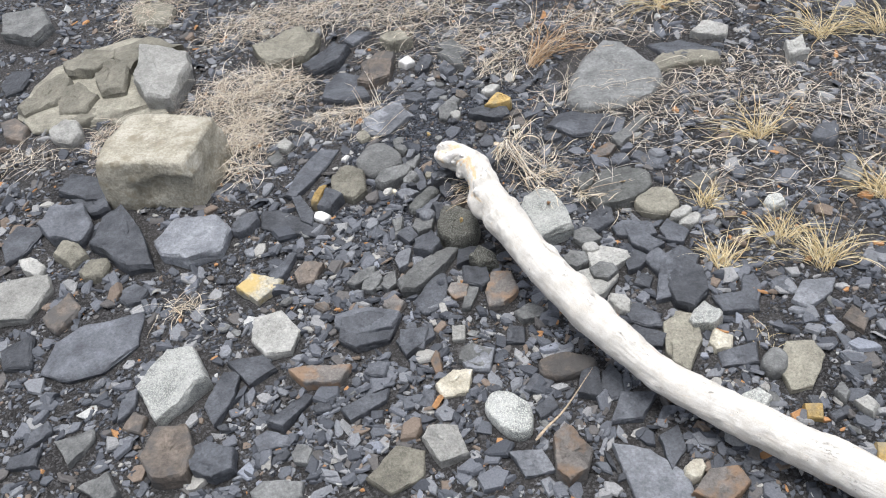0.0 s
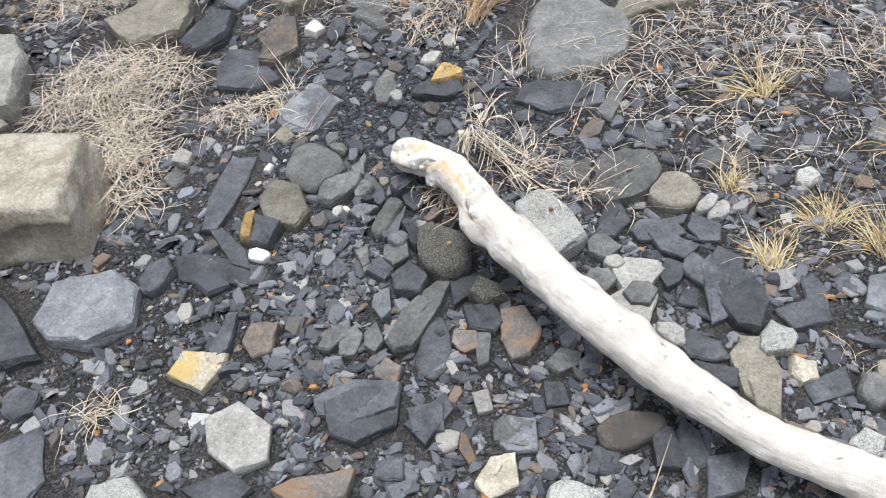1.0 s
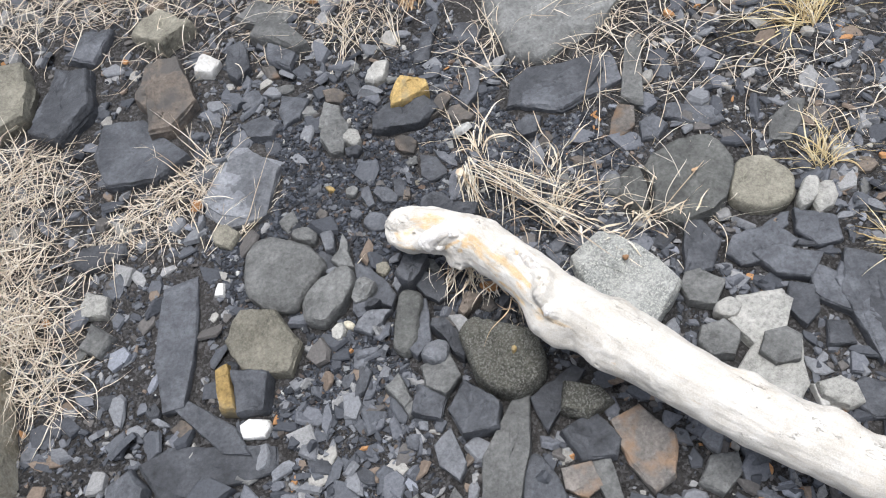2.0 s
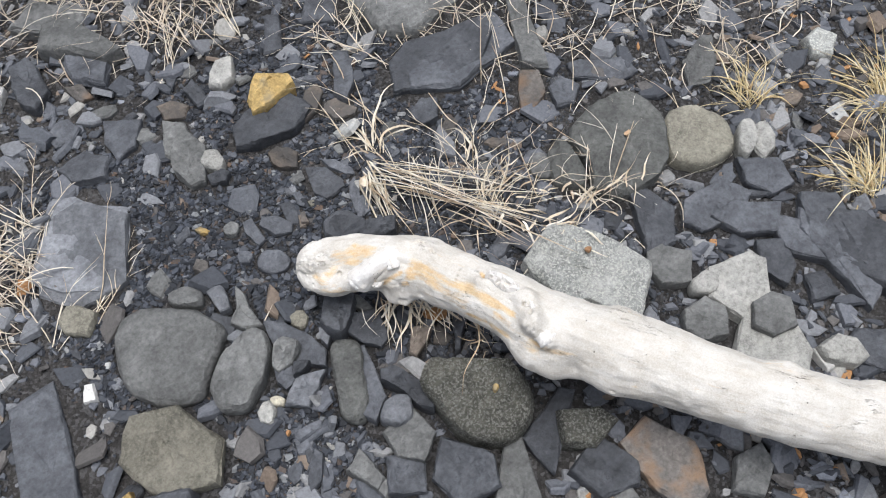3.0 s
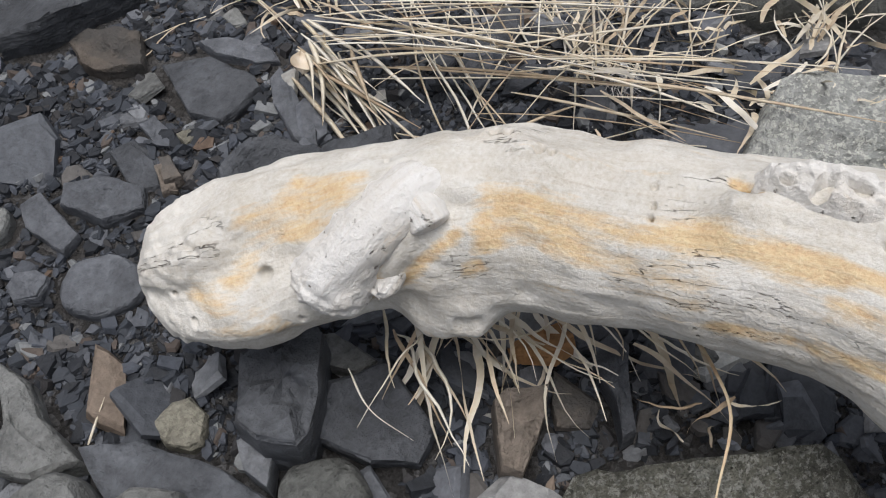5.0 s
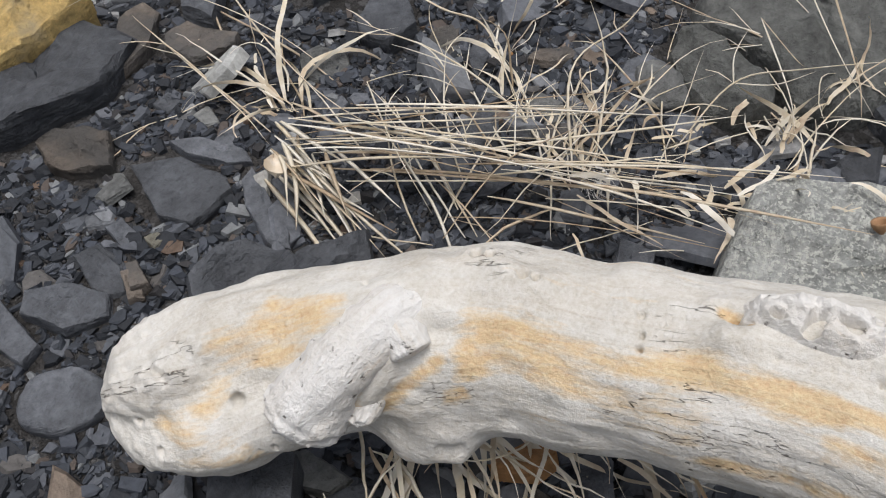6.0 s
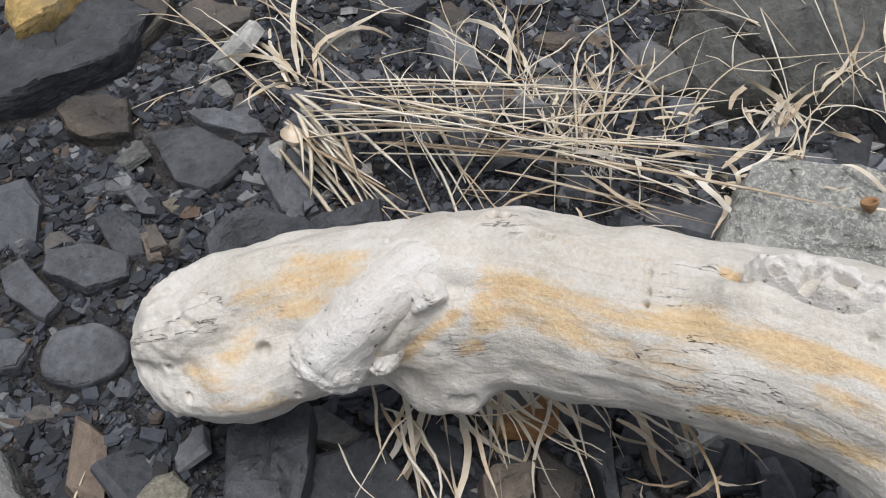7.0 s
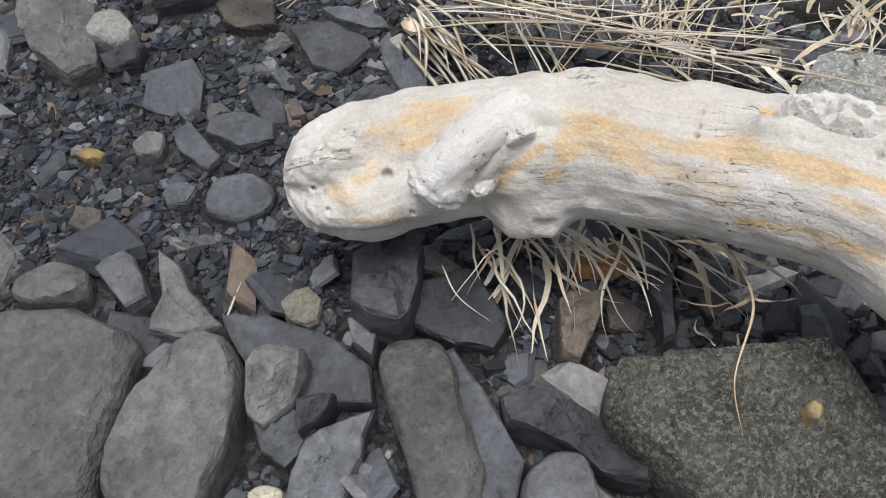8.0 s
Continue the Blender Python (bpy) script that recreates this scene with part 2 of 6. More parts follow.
# ---- the ground: one sheet, fine in the middle, running out to the horizon ----
inner_x = np.concatenate([-np.geomspace(400, 2.7, 24), np.linspace(-2.6, -0.5, 150), np.linspace(-0.494, 0.7, 190), np.linspace(0.712, 2.0, 90), np.geomspace(2.1, 400, 24)])
inner_y = np.concatenate([-np.geomspace(400, 0.3, 24), np.linspace(-0.2, 1.4, 90), np.linspace(1.407, 2.5, 170), np.linspace(2.512, 4.0, 90), np.geomspace(4.1, 400, 24)])


def ground_height(x, y):
    p = np.stack([x, y, 0 * x], -1)
    near = 1 / (1 + np.maximum(np.hypot(x, y - 1.8) - 2.5, 0) * 0.4)
    return gz(x, y) + near * (0.004 * vnoise(p, 2.5, 1) + 0.003 * vnoise(p, 9.0, 2) + 0.0025 * vnoise(p, 40.0, 3) + 0.0018 * vnoise(p, 130.0, 4)) - 0.001


gx, gy = np.meshgrid(inner_x, inner_y)
heights = ground_height(gx.ravel(), gy.ravel())
cols, rows_n = len(inner_x), len(inner_y)
quads = [(j * cols + i, j * cols + i + 1, (j + 1) * cols + i + 1, (j + 1) * cols + i) for j in range(rows_n - 1) for i in range(cols - 1)]
ground = tagged(new("ground", mesh_of("ground", np.stack([gx.ravel(), gy.ravel(), heights], -1), quads, SOIL)),
                "dark gritty beach soil sloping gently upwards", "ground", kind="structure")

# ---- stones ----
LAID = []
LABELS = {
    SLATE: ("slate", "dark grey slate"), BLUE: ("slate", "blue-grey slate"), GREY: ("stone", "dull grey stone"),
    PALE: ("stone", "pale grey stone"), OLIVE: ("stone", "greenish-brown stone"), TAN: ("sandstone", "tan sandstone"),
    BROWN: ("stone", "brown stone"), RUST: ("slate", "rust-stained slate"), OCHRE: ("stone", "ochre-yellow stone"),
    SALLOW: ("stone", "pale yellow-stained stone"), DUSK: ("stone", "dusky grey-brown stone"), GRANITE: ("granite", "light speckled granite"), WHITE: ("pebble", "white quartz"), MOSS: ("boulder", "dark lichen-spotted boulder"),
}


def outline(n, seed):
    """An irregular convex-like outline of n corners that fills the square from -1 to 1."""
    r = random.Random(seed)
    pts = []
    ph = r.random() * 6.283
    for i in range(n):
        a = ph + (i + r.uniform(-0.33, 0.33)) * 6.283185 / n
        q = r.uniform(0.72, 1.0)
        pts.append((q * math.cos(a), q * math.sin(a)))
    lo = [min(p[j] for p in pts) for j in (0, 1)]
    hi = [max(p[j] for p in pts) for j in (0, 1)]
    return [tuple(2 * (p[j] - lo[j]) / (hi[j] - lo[j]) - 1 for j in (0, 1)) for p in pts]


def stone_mesh(name, material, length, width, thick, n, seed, profile, soft, jag, sharp, deep, steps=0.0, shape=None):
    """Rings of an outline stacked by a profile of (height, inset), broken up by noise, with cleavage steps on top."""
    pts = np.array(outline(n, seed)) * (length / 2, width / 2) if shape is None else np.array(shape)
    for _ in range(soft):
        ahead = np.roll(pts, -1, 0)
        pts = np.stack([0.8 * pts + 0.2 * ahead, 0.2 * pts + 0.8 * ahead], 1).reshape(-1, 2)
    size = math.sqrt(length * width)
    pieces = 11 if size > 0.07 else 7 if size > 0.04 else 4
    edge = []
    for a, b in zip(pts, np.roll(pts, -1, 0)):
        m = max(1, min(16, round(np.hypot(*(b - a)) / size * pieces)))
        edge += [a + (b - a) * q / m for q in range(m)]
    edge = np.array(edge)
    count = len(edge)
    rng = np.random.RandomState(seed * 7 + n)
    own = seed * 1.7 + length * 90
    out = edge / np.maximum(np.hypot(*edge.T), 1e-6)[:, None]
    flatpos = np.c_[edge / size, np.full(count, own)]
    nick = vnoise(flatpos * (3.2, 3.2, 1), 1.0, 5) + 0.55 * vnoise(flatpos * (9, 9, 1), 1.0, 15) + 0.3 * vnoise(flatpos * (21, 21, 1), 1.0, 25)
    edge = edge + out * (nick * jag * size)[:, None]
    batter = 0.35 + 1.3 * (0.5 + 0.5 * vnoise(flatpos * (1.6, 1.6, 1), 1.0, 35))
    verts, faces = [], []
    tip = rng.uniform(-1, 1, 2) * (0.25 if soft < 2 else 0.08)
    for level, (h, inset) in enumerate(profile):
        shrink = 1 - (1 - inset) * (batter if inset > 0.75 else 1.0)
        layer = np.c_[edge / size, np.full(count, level * 2.3 + own)]
        wob = vnoise(layer * (5, 5, 1), 1.0, 6) + 0.5 * vnoise(layer * (15, 15, 1), 1.0, 16)
        ring = edge * np.reshape(shrink, (-1, 1)) + out * (wob * jag * 0.6 * size * min(1, inset * 1.2))[:, None]
        up = thick * h * (1 + (ring @ tip) / size * (h > 0.3)) + 0.05 * thick * wob * (h < 0.99)
        verts += [(x, y, z) for (x, y), z in zip(ring, up - (deep if level == 0 else 0))]
    for level in range(len(profile) - 1):
        for i in range(count):
            j = (i + 1) % count
            a = level * count
            faces.append((a + i, a + j, a + count + j, a + count + i))
    top = (len(profile) - 1) * count
    verts.append((*(np.mean(np.array(verts[top:])[:, :2], 0)), np.mean(np.array(verts[top:])[:, 2])))
    faces += [(top + i, top + (i + 1) % count, len(verts) - 1) for i in range(count)]
    verts = np.array(verts)
    q = np.c_[verts[:, :2] / size, np.full(len(verts), own)]
    high = verts[:, 2] > 0.6 * thick
    if steps:
        wave = vnoise(q * (1.5, 2.6, 1), 1.0, 41) + 0.35 * vnoise(q * (6, 6, 1), 1.0, 42)
        verts[:, 2] += high * steps * thick * np.floor(wave * 2.5) / 2.5
    rough = vnoise(verts / size + own, 2.6, 43) * 0.06 + vnoise(verts / size + own, 7.0, 44) * 0.025 + vnoise(verts / size + own, 16.0, 45) * 0.009
    verts[:, 2] += rough * min(size, thick * 2.6) * (verts[:, 2] > 0.2 * thick)
    return mesh_of(name, verts, faces, material, sharp)


def lay(name, category, me, material, words, x, y, length, width, thick, yaw, lift, tilt, seed):
    ob = new(name, me)
    r = random.Random(seed * 31 + int(1000 * length))
    lean = Euler((radians(r.uniform(-tilt, tilt)), radians(r.uniform(-tilt, tilt)), 0)).to_matrix()
    level = Vector((0, 0, 1)).rotation_difference(SLOPE).to_matrix()
    ob.matrix_world = Matrix.Translation((x, y, gz(x, y) + lift)) @ (level @ Matrix.Rotation(radians(yaw), 3, "Z") @ lean).to_4x4()
    LAID.append((x, y, length / 2, width / 2, radians(yaw), thick + lift))
    return tagged(ob, words, category)


def slab(material, x, y, length, width, thick, yaw, n, seed, lift=0.0):
    kind, words = LABELS[material]
    profile = [(-0.3, 0.95), (0.25, 1.0), (0.5, 0.965), (0.56, 0.99), (0.78, 0.955), (0.84, 0.925), (0.97, 0.89), (1.0, 0.8), (1.0, 0.62), (1.0, 0.42), (1.0, 0.2)]
    me = stone_mesh("flat_" + kind, material, length, width, thick, n, seed, profile, 0, 0.028, 28, 0.01, 0.3)
    return lay("flat_" + kind, "stone slab", me, material, f"flat {words} slab with split edges lying on the beach", x, y, length, width, thick, yaw, lift, 4, seed)


def flat(material, x, y, length, width, thick, yaw, n, seed, lift=0.0):
    kind, words = LABELS[material]
    profile = [(-0.3, 1.0), (0.3, 0.995), (0.6, 0.97), (0.82, 0.93), (0.95, 0.87), (1.01, 0.78), (1.03, 0.6), (1.05, 0.4), (1.05, 0.2)]
    me = stone_mesh("embedded_rock", material, length, width, thick, n, seed, profile, 1, 0.03, 45, 0.01)
    return lay("embedded_rock", "rock", me, material, f"{words} rock sunk flush into the soil", x, y, length, width, thick, yaw, lift, 2, seed)


def block(material, x, y, length, width, thick, yaw, n, seed, lift=0.0):
    kind, words = LABELS[material]
    profile = [(-0.3, 0.95), (0.1, 1.0), (0.5, 0.985), (0.75, 0.95), (0.9, 0.9), (1.0, 0.82), (1.01, 0.6), (1.03, 0.4), (1.03, 0.18)]
    me = stone_mesh(kind + "_block", material, length, width, thick, n, seed, profile, 0, 0.026, 30, 0.01, 0.12)
    return lay(kind + "_block", "stone", me, material, f"angular {words} block half set in gravel", x, y, length, width, thick, yaw, lift, 7, seed)


def boulder(material, x, y, length, width, thick, yaw, n, seed, lift=0.0):
    kind, words = LABELS[material]
    profile = [(-0.3, 0.88), (0.1, 0.97), (0.35, 1.0), (0.6, 0.95), (0.78, 0.85), (0.91, 0.68), (0.99, 0.45), (1.03, 0.2)]
    me = stone_mesh("rounded_" + ("rock" if thick > 0.03 else "pebble"), material, length, width, thick, n, seed, profile, 2, 0.025, 60, 0.01)
    return lay(me.name.split(".")[0], "rock", me, material, f"worn, rounded {words} sitting in slate gravel", x, y, length, width, thick, yaw, lift, 4, seed)


def cut(name, category, words, material, x, y, thick, seed, lift, corners, profile, soft, jag, sharp, steps, tilt):
    """A stone with corners of its own, given as offsets from its middle."""
    c = np.array(corners)
    length, width = np.ptp(c, axis=0)
    me = stone_mesh(name, material, length, width, thick, len(c), seed, profile, soft, jag, sharp, 0.01, steps, c)
    ob = lay(name, category, me, material, words, x, y, length, width, thick, 0, lift, tilt, seed)
    values, ways = np.linalg.eigh(np.cov(c.T))
    LAID[-1] = (x, y, 1.5 * values[1] ** 0.5, 1.5 * values[0] ** 0.5, math.atan2(ways[1, 1], ways[0, 1]), thick + lift)
    return ob


def hewn(material, x, y, thick, seed, lift, *corners):
    """A split, flat-topped slate or block with crisp arrises."""
    kind, words = LABELS[material]
    profile = [(-0.4, 0.97), (0.3, 1.0), (0.52, 0.985), (0.56, 1.0), (0.8, 0.985), (0.93, 0.965), (1.0, 0.92), (1.0, 0.7), (1.0, 0.45), (1.0, 0.2)]
    name, what = ("flat_" + kind, "slab with split edges") if thick < 0.025 else ("angular_" + kind, "block with sharp arrises")
    return cut(name, "stone slab" if thick < 0.025 else "stone", f"{words} {what} lying in loose gravel", material, x, y, thick, seed, lift, corners, profile, 0, 0.02, 26, 0.32, 4)


def worn(material, x, y, thick, seed, lift, *corners):
    """A smooth, water-worn stone."""
    kind, words = LABELS[material]
    profile = [(-0.4, 0.95), (0.15, 1.0), (0.5, 0.99), (0.75, 0.96), (0.9, 0.9), (0.97, 0.82), (1.0, 0.66), (1.02, 0.45), (1.03, 0.2)]
    return cut("worn_" + kind, "rock", f"smooth water-worn {words} bedded in gravel", material, x, y, thick, seed, lift, corners, profile, 1 if thick > 0.03 else 2, 0.02, 48, 0.28 if thick > 0.03 else 0.08, 3)


def flush(material, x, y, thick, seed, lift, *corners):
    """A broad rock sunk level with the soil, its face broken by a low step."""
    kind, words = LABELS[material]
    profile = [(-0.4, 1.0), (0.4, 1.0), (0.7, 0.97), (0.92, 0.92), (1.0, 0.84), (1.03, 0.6), (1.04, 0.4), (1.05, 0.2)]
    return cut("embedded_rock", "rock", f"broad {words} rock sunk flush into the soil", material, x, y, thick, seed, lift, corners, profile, 1, 0.02, 40, 0.25, 1)


def sandstone_boulder():
    """The large squared tan boulder: flat top, broken front face with a ledge."""
    bm = bmesh.new()
    bmesh.ops.create_cube(bm, size=1.0)
    bmesh.ops.subdivide_edges(bm, edges=bm.edges[:], cuts=15, use_grid_fill=True)
    p = np.array([v.co[:] for v in bm.verts])
    low = 1 - (p[:, 2] + 0.5)
    p[:, 0] += 0.05 * low * np.sign(p[:, 0]) - 0.1 * p[:, 1] * (p[:, 0] < 0)
    p[:, 1] -= 0.1 * low * (p[:, 1] < 0) + 0.07 * p[:, 0] * (p[:, 1] > 0)
    r = np.linalg.norm(p, axis=1)[:, None]
    p = p * (1 - 0.055 * np.maximum(r - 0.66, 0) / 0.2)
    ledge = (p[:, 1] < -0.3) & (p[:, 2] < 0.12 + 0.1 * np.sin(p[:, 0] * 5)) & (p[:, 0] > -0.12)
    p[ledge, 1] += 0.05
    p[(p[:, 0] > 0.3) & (p[:, 2] > 0.2), 2] -= 0.04
    q = p * (0.285, 0.24, 0.17)
    move = 0.007 * vnoise(q, 14, 2) + 0.004 * vnoise(q, 45, 3) + 0.0015 * vnoise(q, 140, 4)
    q += p / r * move[:, None]
    for v, co in zip(bm.verts, q):
        v.co = co
    me = bpy.data.meshes.new("sandstone_boulder")
    bm.to_mesh(me)
    bm.free()
    me.materials.append(TAN)
    me.polygons.foreach_set("use_smooth", [True] * len(me.polygons))
    ob = new("sandstone_boulder", me)
    x, y = -0.90, 1.955
    ob.matrix_world = pose(x, y, gz(x, y) + 0.062, 4, -3, -6)
    LAID.append((x, y, 0.15, 0.13, 0.0, 0.15))
    return tagged(ob, "large squared tan sandstone boulder with a broken front face", "boulder")


sandstone_boulder()
block(SLATE, -0.616, 1.735, 0.095, 0.064, 0.022, 57, 7, 139)
block(OLIVE, -1.078, 1.649, 0.102, 0.071, 0.030, 144, 5, 36)
block(OLIVE, -0.984, 1.585, 0.086, 0.076, 0.022, 78, 6, 112)
block(PALE, -1.172, 1.608, 0.100, 0.051, 0.022, 147, 7, 154)
block(BROWN, -1.012, 1.439, 0.113, 0.071, 0.022, 66, 4, 38)
slab(SLATE, -1.266, 1.704, 0.160, 0.104, 0.015, 261, 5, 78)
slab(SLATE, -1.080, 1.312, 0.105, 0.081, 0.015, 111, 4, 99)
slab(SLATE, -0.849, 1.496, 0.077, 0.077, 0.012, 132, 6, 93)
slab(SLATE, -0.935, 1.036, 0.072, 0.049, 0.012, 12, 4, 14)
slab(SLATE, -0.930, 1.094, 0.077, 0.035, 0.012, 48, 4, 142)
slab(SLATE, -0.748, 1.170, 0.099, 0.036, 0.012, 99, 4, 46)
block(BROWN, -0.709, 1.121, 0.051, 0.047, 0.015, 165, 4, 125)
slab(SLATE, -0.401, 1.068, 0.083, 0.052, 0.009, 168, 5, 149)
slab(GREY, -0.365, 0.955, 0.111, 0.053, 0.012, 183, 6, 56)
slab(SLATE, -0.303, 1.158, 0.054, 0.042, 0.009, 75, 5, 49)
block(GREY, -0.329, 1.037, 0.048, 0.047, 0.015, 153, 6, 128)
block(RUST, -0.072, 1.257, 0.062, 0.023, 0.015, 102, 5, 153)
slab(SLATE, -0.084, 1.164, 0.049, 0.039, 0.012, 72, 4, 41)
block(TAN, 0.423, 0.989, 0.053, 0.036, 0.022, 66, 7, 121)
slab(SLATE, 0.291, 1.198, 0.092, 0.050, 0.012, 96, 6, 79)
slab(SLATE, -0.201, 1.247, 0.054, 0.045, 0.012, 162, 4, 41)
slab(SLATE, 0.147, 1.197, 0.061, 0.048, 0.009, 63, 4, 93)
slab(SLATE, 0.160, 1.136, 0.061, 0.035, 0.012, 45, 4, 38)
block(OCHRE, 0.757, 1.017, 0.048, 0.028, 0.022, 252, 4, 41)
block(GRANITE, 0.563, 1.140, 0.060, 0.053, 0.022, 51, 6, 94)
block(OCHRE, 0.664, 1.110, 0.036, 0.033, 0.019, 177, 4, 16)
boulder(GREY, 0.616, 1.226, 0.071, 0.054, 0.034, 75, 7, 121)
block(TAN, 0.522, 1.284, 0.053, 0.051, 0.022, 63, 5, 81)
block(GRANITE, 0.502, 1.348, 0.072, 0.064, 0.030, 234, 7, 106)
slab(SLATE, 0.616, 1.437, 0.092, 0.044, 0.012, 84, 6, 88)
block(PALE, 0.765, 1.122, 0.042, 0.031, 0.022, 129, 4, 146)
slab(SLATE, 0.712, 1.107, 0.047, 0.020, 0.012, 24, 4, 146)
slab(SLATE, 0.779, 1.209, 0.044, 0.028, 0.009, 6, 4, 87)
block(GREY, 0.728, 1.151, 0.047, 0.026, 0.019, 108, 4, 46)
slab(SLATE, 0.310, 1.683, 0.102, 0.051, 0.012, 231, 5, 46)
slab(PALE, 0.514, 1.661, 0.076, 0.035, 0.015, 210, 6, 81)
slab(SLATE, 0.677, 1.442, 0.067, 0.045, 0.009, 228, 5, 123)
slab(SLATE, 0.419, 1.537, 0.092, 0.046, 0.012, 249, 4, 60)
slab(SLATE, 0.390, 1.472, 0.041, 0.040, 0.009, 57, 4, 41)
slab(SLATE, 0.373, 1.366, 0.102, 0.058, 0.012, 132, 7, 99)
boulder(PALE, 0.429, 2.013, 0.033, 0.022, 0.013, 36, 6, 75)
slab(SLATE, 0.126, 2.289, 0.079, 0.030, 0.012, 51, 4, 41)
block(PALE, 0.023, 2.278, 0.061, 0.037, 0.022, 42, 7, 14)
slab(SLATE, -0.109, 2.440, 0.130, 0.071, 0.018, 258, 5, 85)
slab(SLATE, -0.198, 2.452, 0.110, 0.048, 0.018, 72, 6, 112)
slab(RUST, -0.151, 2.395, 0.044, 0.025, 0.012, 102, 4, 60)
slab(SLATE, -0.208, 2.345, 0.046, 0.041, 0.012, 18, 6, 29)
slab(SLATE, -0.028, 2.280, 0.054, 0.025, 0.012, 264, 4, 53)
slab(BROWN, -0.071, 2.276, 0.046, 0.032, 0.009, 129, 5, 123)
slab(SLATE, -0.216, 2.278, 0.073, 0.058, 0.012, 147, 5, 138)
slab(SLATE, 0.207, 2.281, 0.056, 0.054, 0.009, 138, 4, 87)
block(OCHRE, -0.430, 1.819, 0.083, 0.026, 0.030, 261, 4, 87)
block(SLATE, -0.390, 1.802, 0.080, 0.061, 0.030, 78, 4, 121)
block(WHITE, -0.410, 1.749, 0.047, 0.031, 0.015, 156, 6, 82)
block(PALE, -0.581, 2.066, 0.054, 0.049, 0.019, 132, 5, 5)
block(GREY, -0.592, 2.007, 0.048, 0.047, 0.015, 39, 4, 87)
slab(SLATE, -0.554, 2.155, 0.103, 0.054, 0.018, 159, 5, 149)
block(WHITE, -0.253, 2.476, 0.054, 0.048, 0.019, 237, 5, 15)
block(GREY, -0.098, 2.469, 0.142, 0.071, 0.030, 126, 5, 98)
slab(SLATE, -0.451, 2.667, 0.095, 0.073, 0.018, 231, 4, 55)
slab(GREY, -0.110, 2.542, 0.107, 0.063, 0.018, 132, 4, 87)
slab(SLATE, -0.044, 2.030, 0.038, 0.012, 0.004, 90, 4, 87)
slab(BROWN, -0.042, 2.005, 0.019, 0.010, 0.003, 57, 4, 148, lift=0.010)
slab(BROWN, 0.204, 1.985, 0.047, 0.021, 0.005, 21, 4, 110)
slab(SLATE, 0.204, 1.957, 0.032, 0.015, 0.005, 18, 4, 142)
boulder(GREY, 0.256, 1.848, 0.048, 0.034, 0.012, 228, 5, 51)
slab(SLATE, 0.059, 2.092, 0.018, 0.015, 0.005, 93, 4, 146)
slab(GREY, 0.065, 2.065, 0.017, 0.013, 0.004, 249, 4, 36)
block(OLIVE, -0.018, 2.020, 0.013, 0.010, 0.005, 78, 4, 55)
slab(SLATE, -0.032, 2.065, 0.014, 0.010, 0.004, 9, 4, 125)
slab(SLATE, -0.026, 2.039, 0.019, 0.013, 0.004, 84, 4, 96)
slab(SLATE, 0.018, 1.774, 0.029, 0.023, 0.012, 153, 4, 36)
block(MOSS, 0.025, 1.553, 0.075, 0.049, 0.030, 141, 5, 80)
slab(SLATE, 0.004, 1.503, 0.075, 0.064, 0.018, 96, 5, 69)
slab(SLATE, -0.168, 1.665, 0.056, 0.048, 0.018, 51, 4, 93)
block(GREY, -0.203, 1.694, 0.054, 0.030, 0.022, 93, 4, 119)
block(PALE, -0.243, 1.829, 0.031, 0.023, 0.019, 42, 7, 159)
slab(SLATE, -0.475, 1.495, 0.051, 0.023, 0.012, 0, 4, 36)
slab(SLATE, 0.184, 1.418, 0.092, 0.028, 0.012, 264, 4, 54)
block(GREY, -0.199, 1.681, 0.055, 0.019, 0.015, 96, 4, 128)
block(WHITE, -0.384, 1.994, 0.025, 0.018, 0.011, 54, 4, 148)
block(WHITE, 0.307, 1.413, 0.036, 0.014, 0.009, 75, 4, 87)
block(PALE, 0.330, 1.403, 0.068, 0.042, 0.022, 126, 6, 100)
block(OLIVE, -0.346, 2.084, 0.048, 0.042, 0.019, 114, 7, 15)
slab(SLATE, 0.368, 1.912, 0.057, 0.048, 0.012, 195, 5, 38)
slab(GREY, 0.566, 1.812, 0.106, 0.049, 0.015, 21, 6, 27)
block(GRANITE, 0.720, 1.707, 0.055, 0.051, 0.022, 78, 5, 110)
slab(SLATE, 0.446, 1.903, 0.109, 0.042, 0.012, 135, 6, 112)
flat(OLIVE, -1.330, 2.518, 0.580, 0.565, 0.024, 12, 6, 57)
block(BROWN, -1.521, 2.235, 0.150, 0.089, 0.030, 147, 5, 9)
slab(SLATE, -1.672, 2.550, 0.173, 0.106, 0.018, 99, 5, 51)
slab(OLIVE, -1.284, 2.967, 0.221, 0.163, 0.024, 126, 7, 156)
slab(BLUE, -0.186, 1.805, 0.017, 0.016, 0.007, 24, 4, 41)
slab(OLIVE, -0.139, 1.899, 0.026, 0.024, 0.009, 36, 7, 159)
block(OCHRE, -0.154, 2.086, 0.021, 0.011, 0.007, 126, 6, 118)
block(RUST, -0.187, 2.041, 0.025, 0.020, 0.011, 126, 5, 132)
slab(SLATE, -0.137, 2.016, 0.023, 0.020, 0.008, 111, 6, 128)
slab(SLATE, -0.051, 2.027, 0.043, 0.019, 0.006, 87, 6, 94)
slab(BROWN, -0.048, 2.004, 0.020, 0.009, 0.005, 63, 4, 96, lift=0.006)
slab(SLATE, -0.245, 1.738, 0.055, 0.021, 0.009, 45, 5, 135)
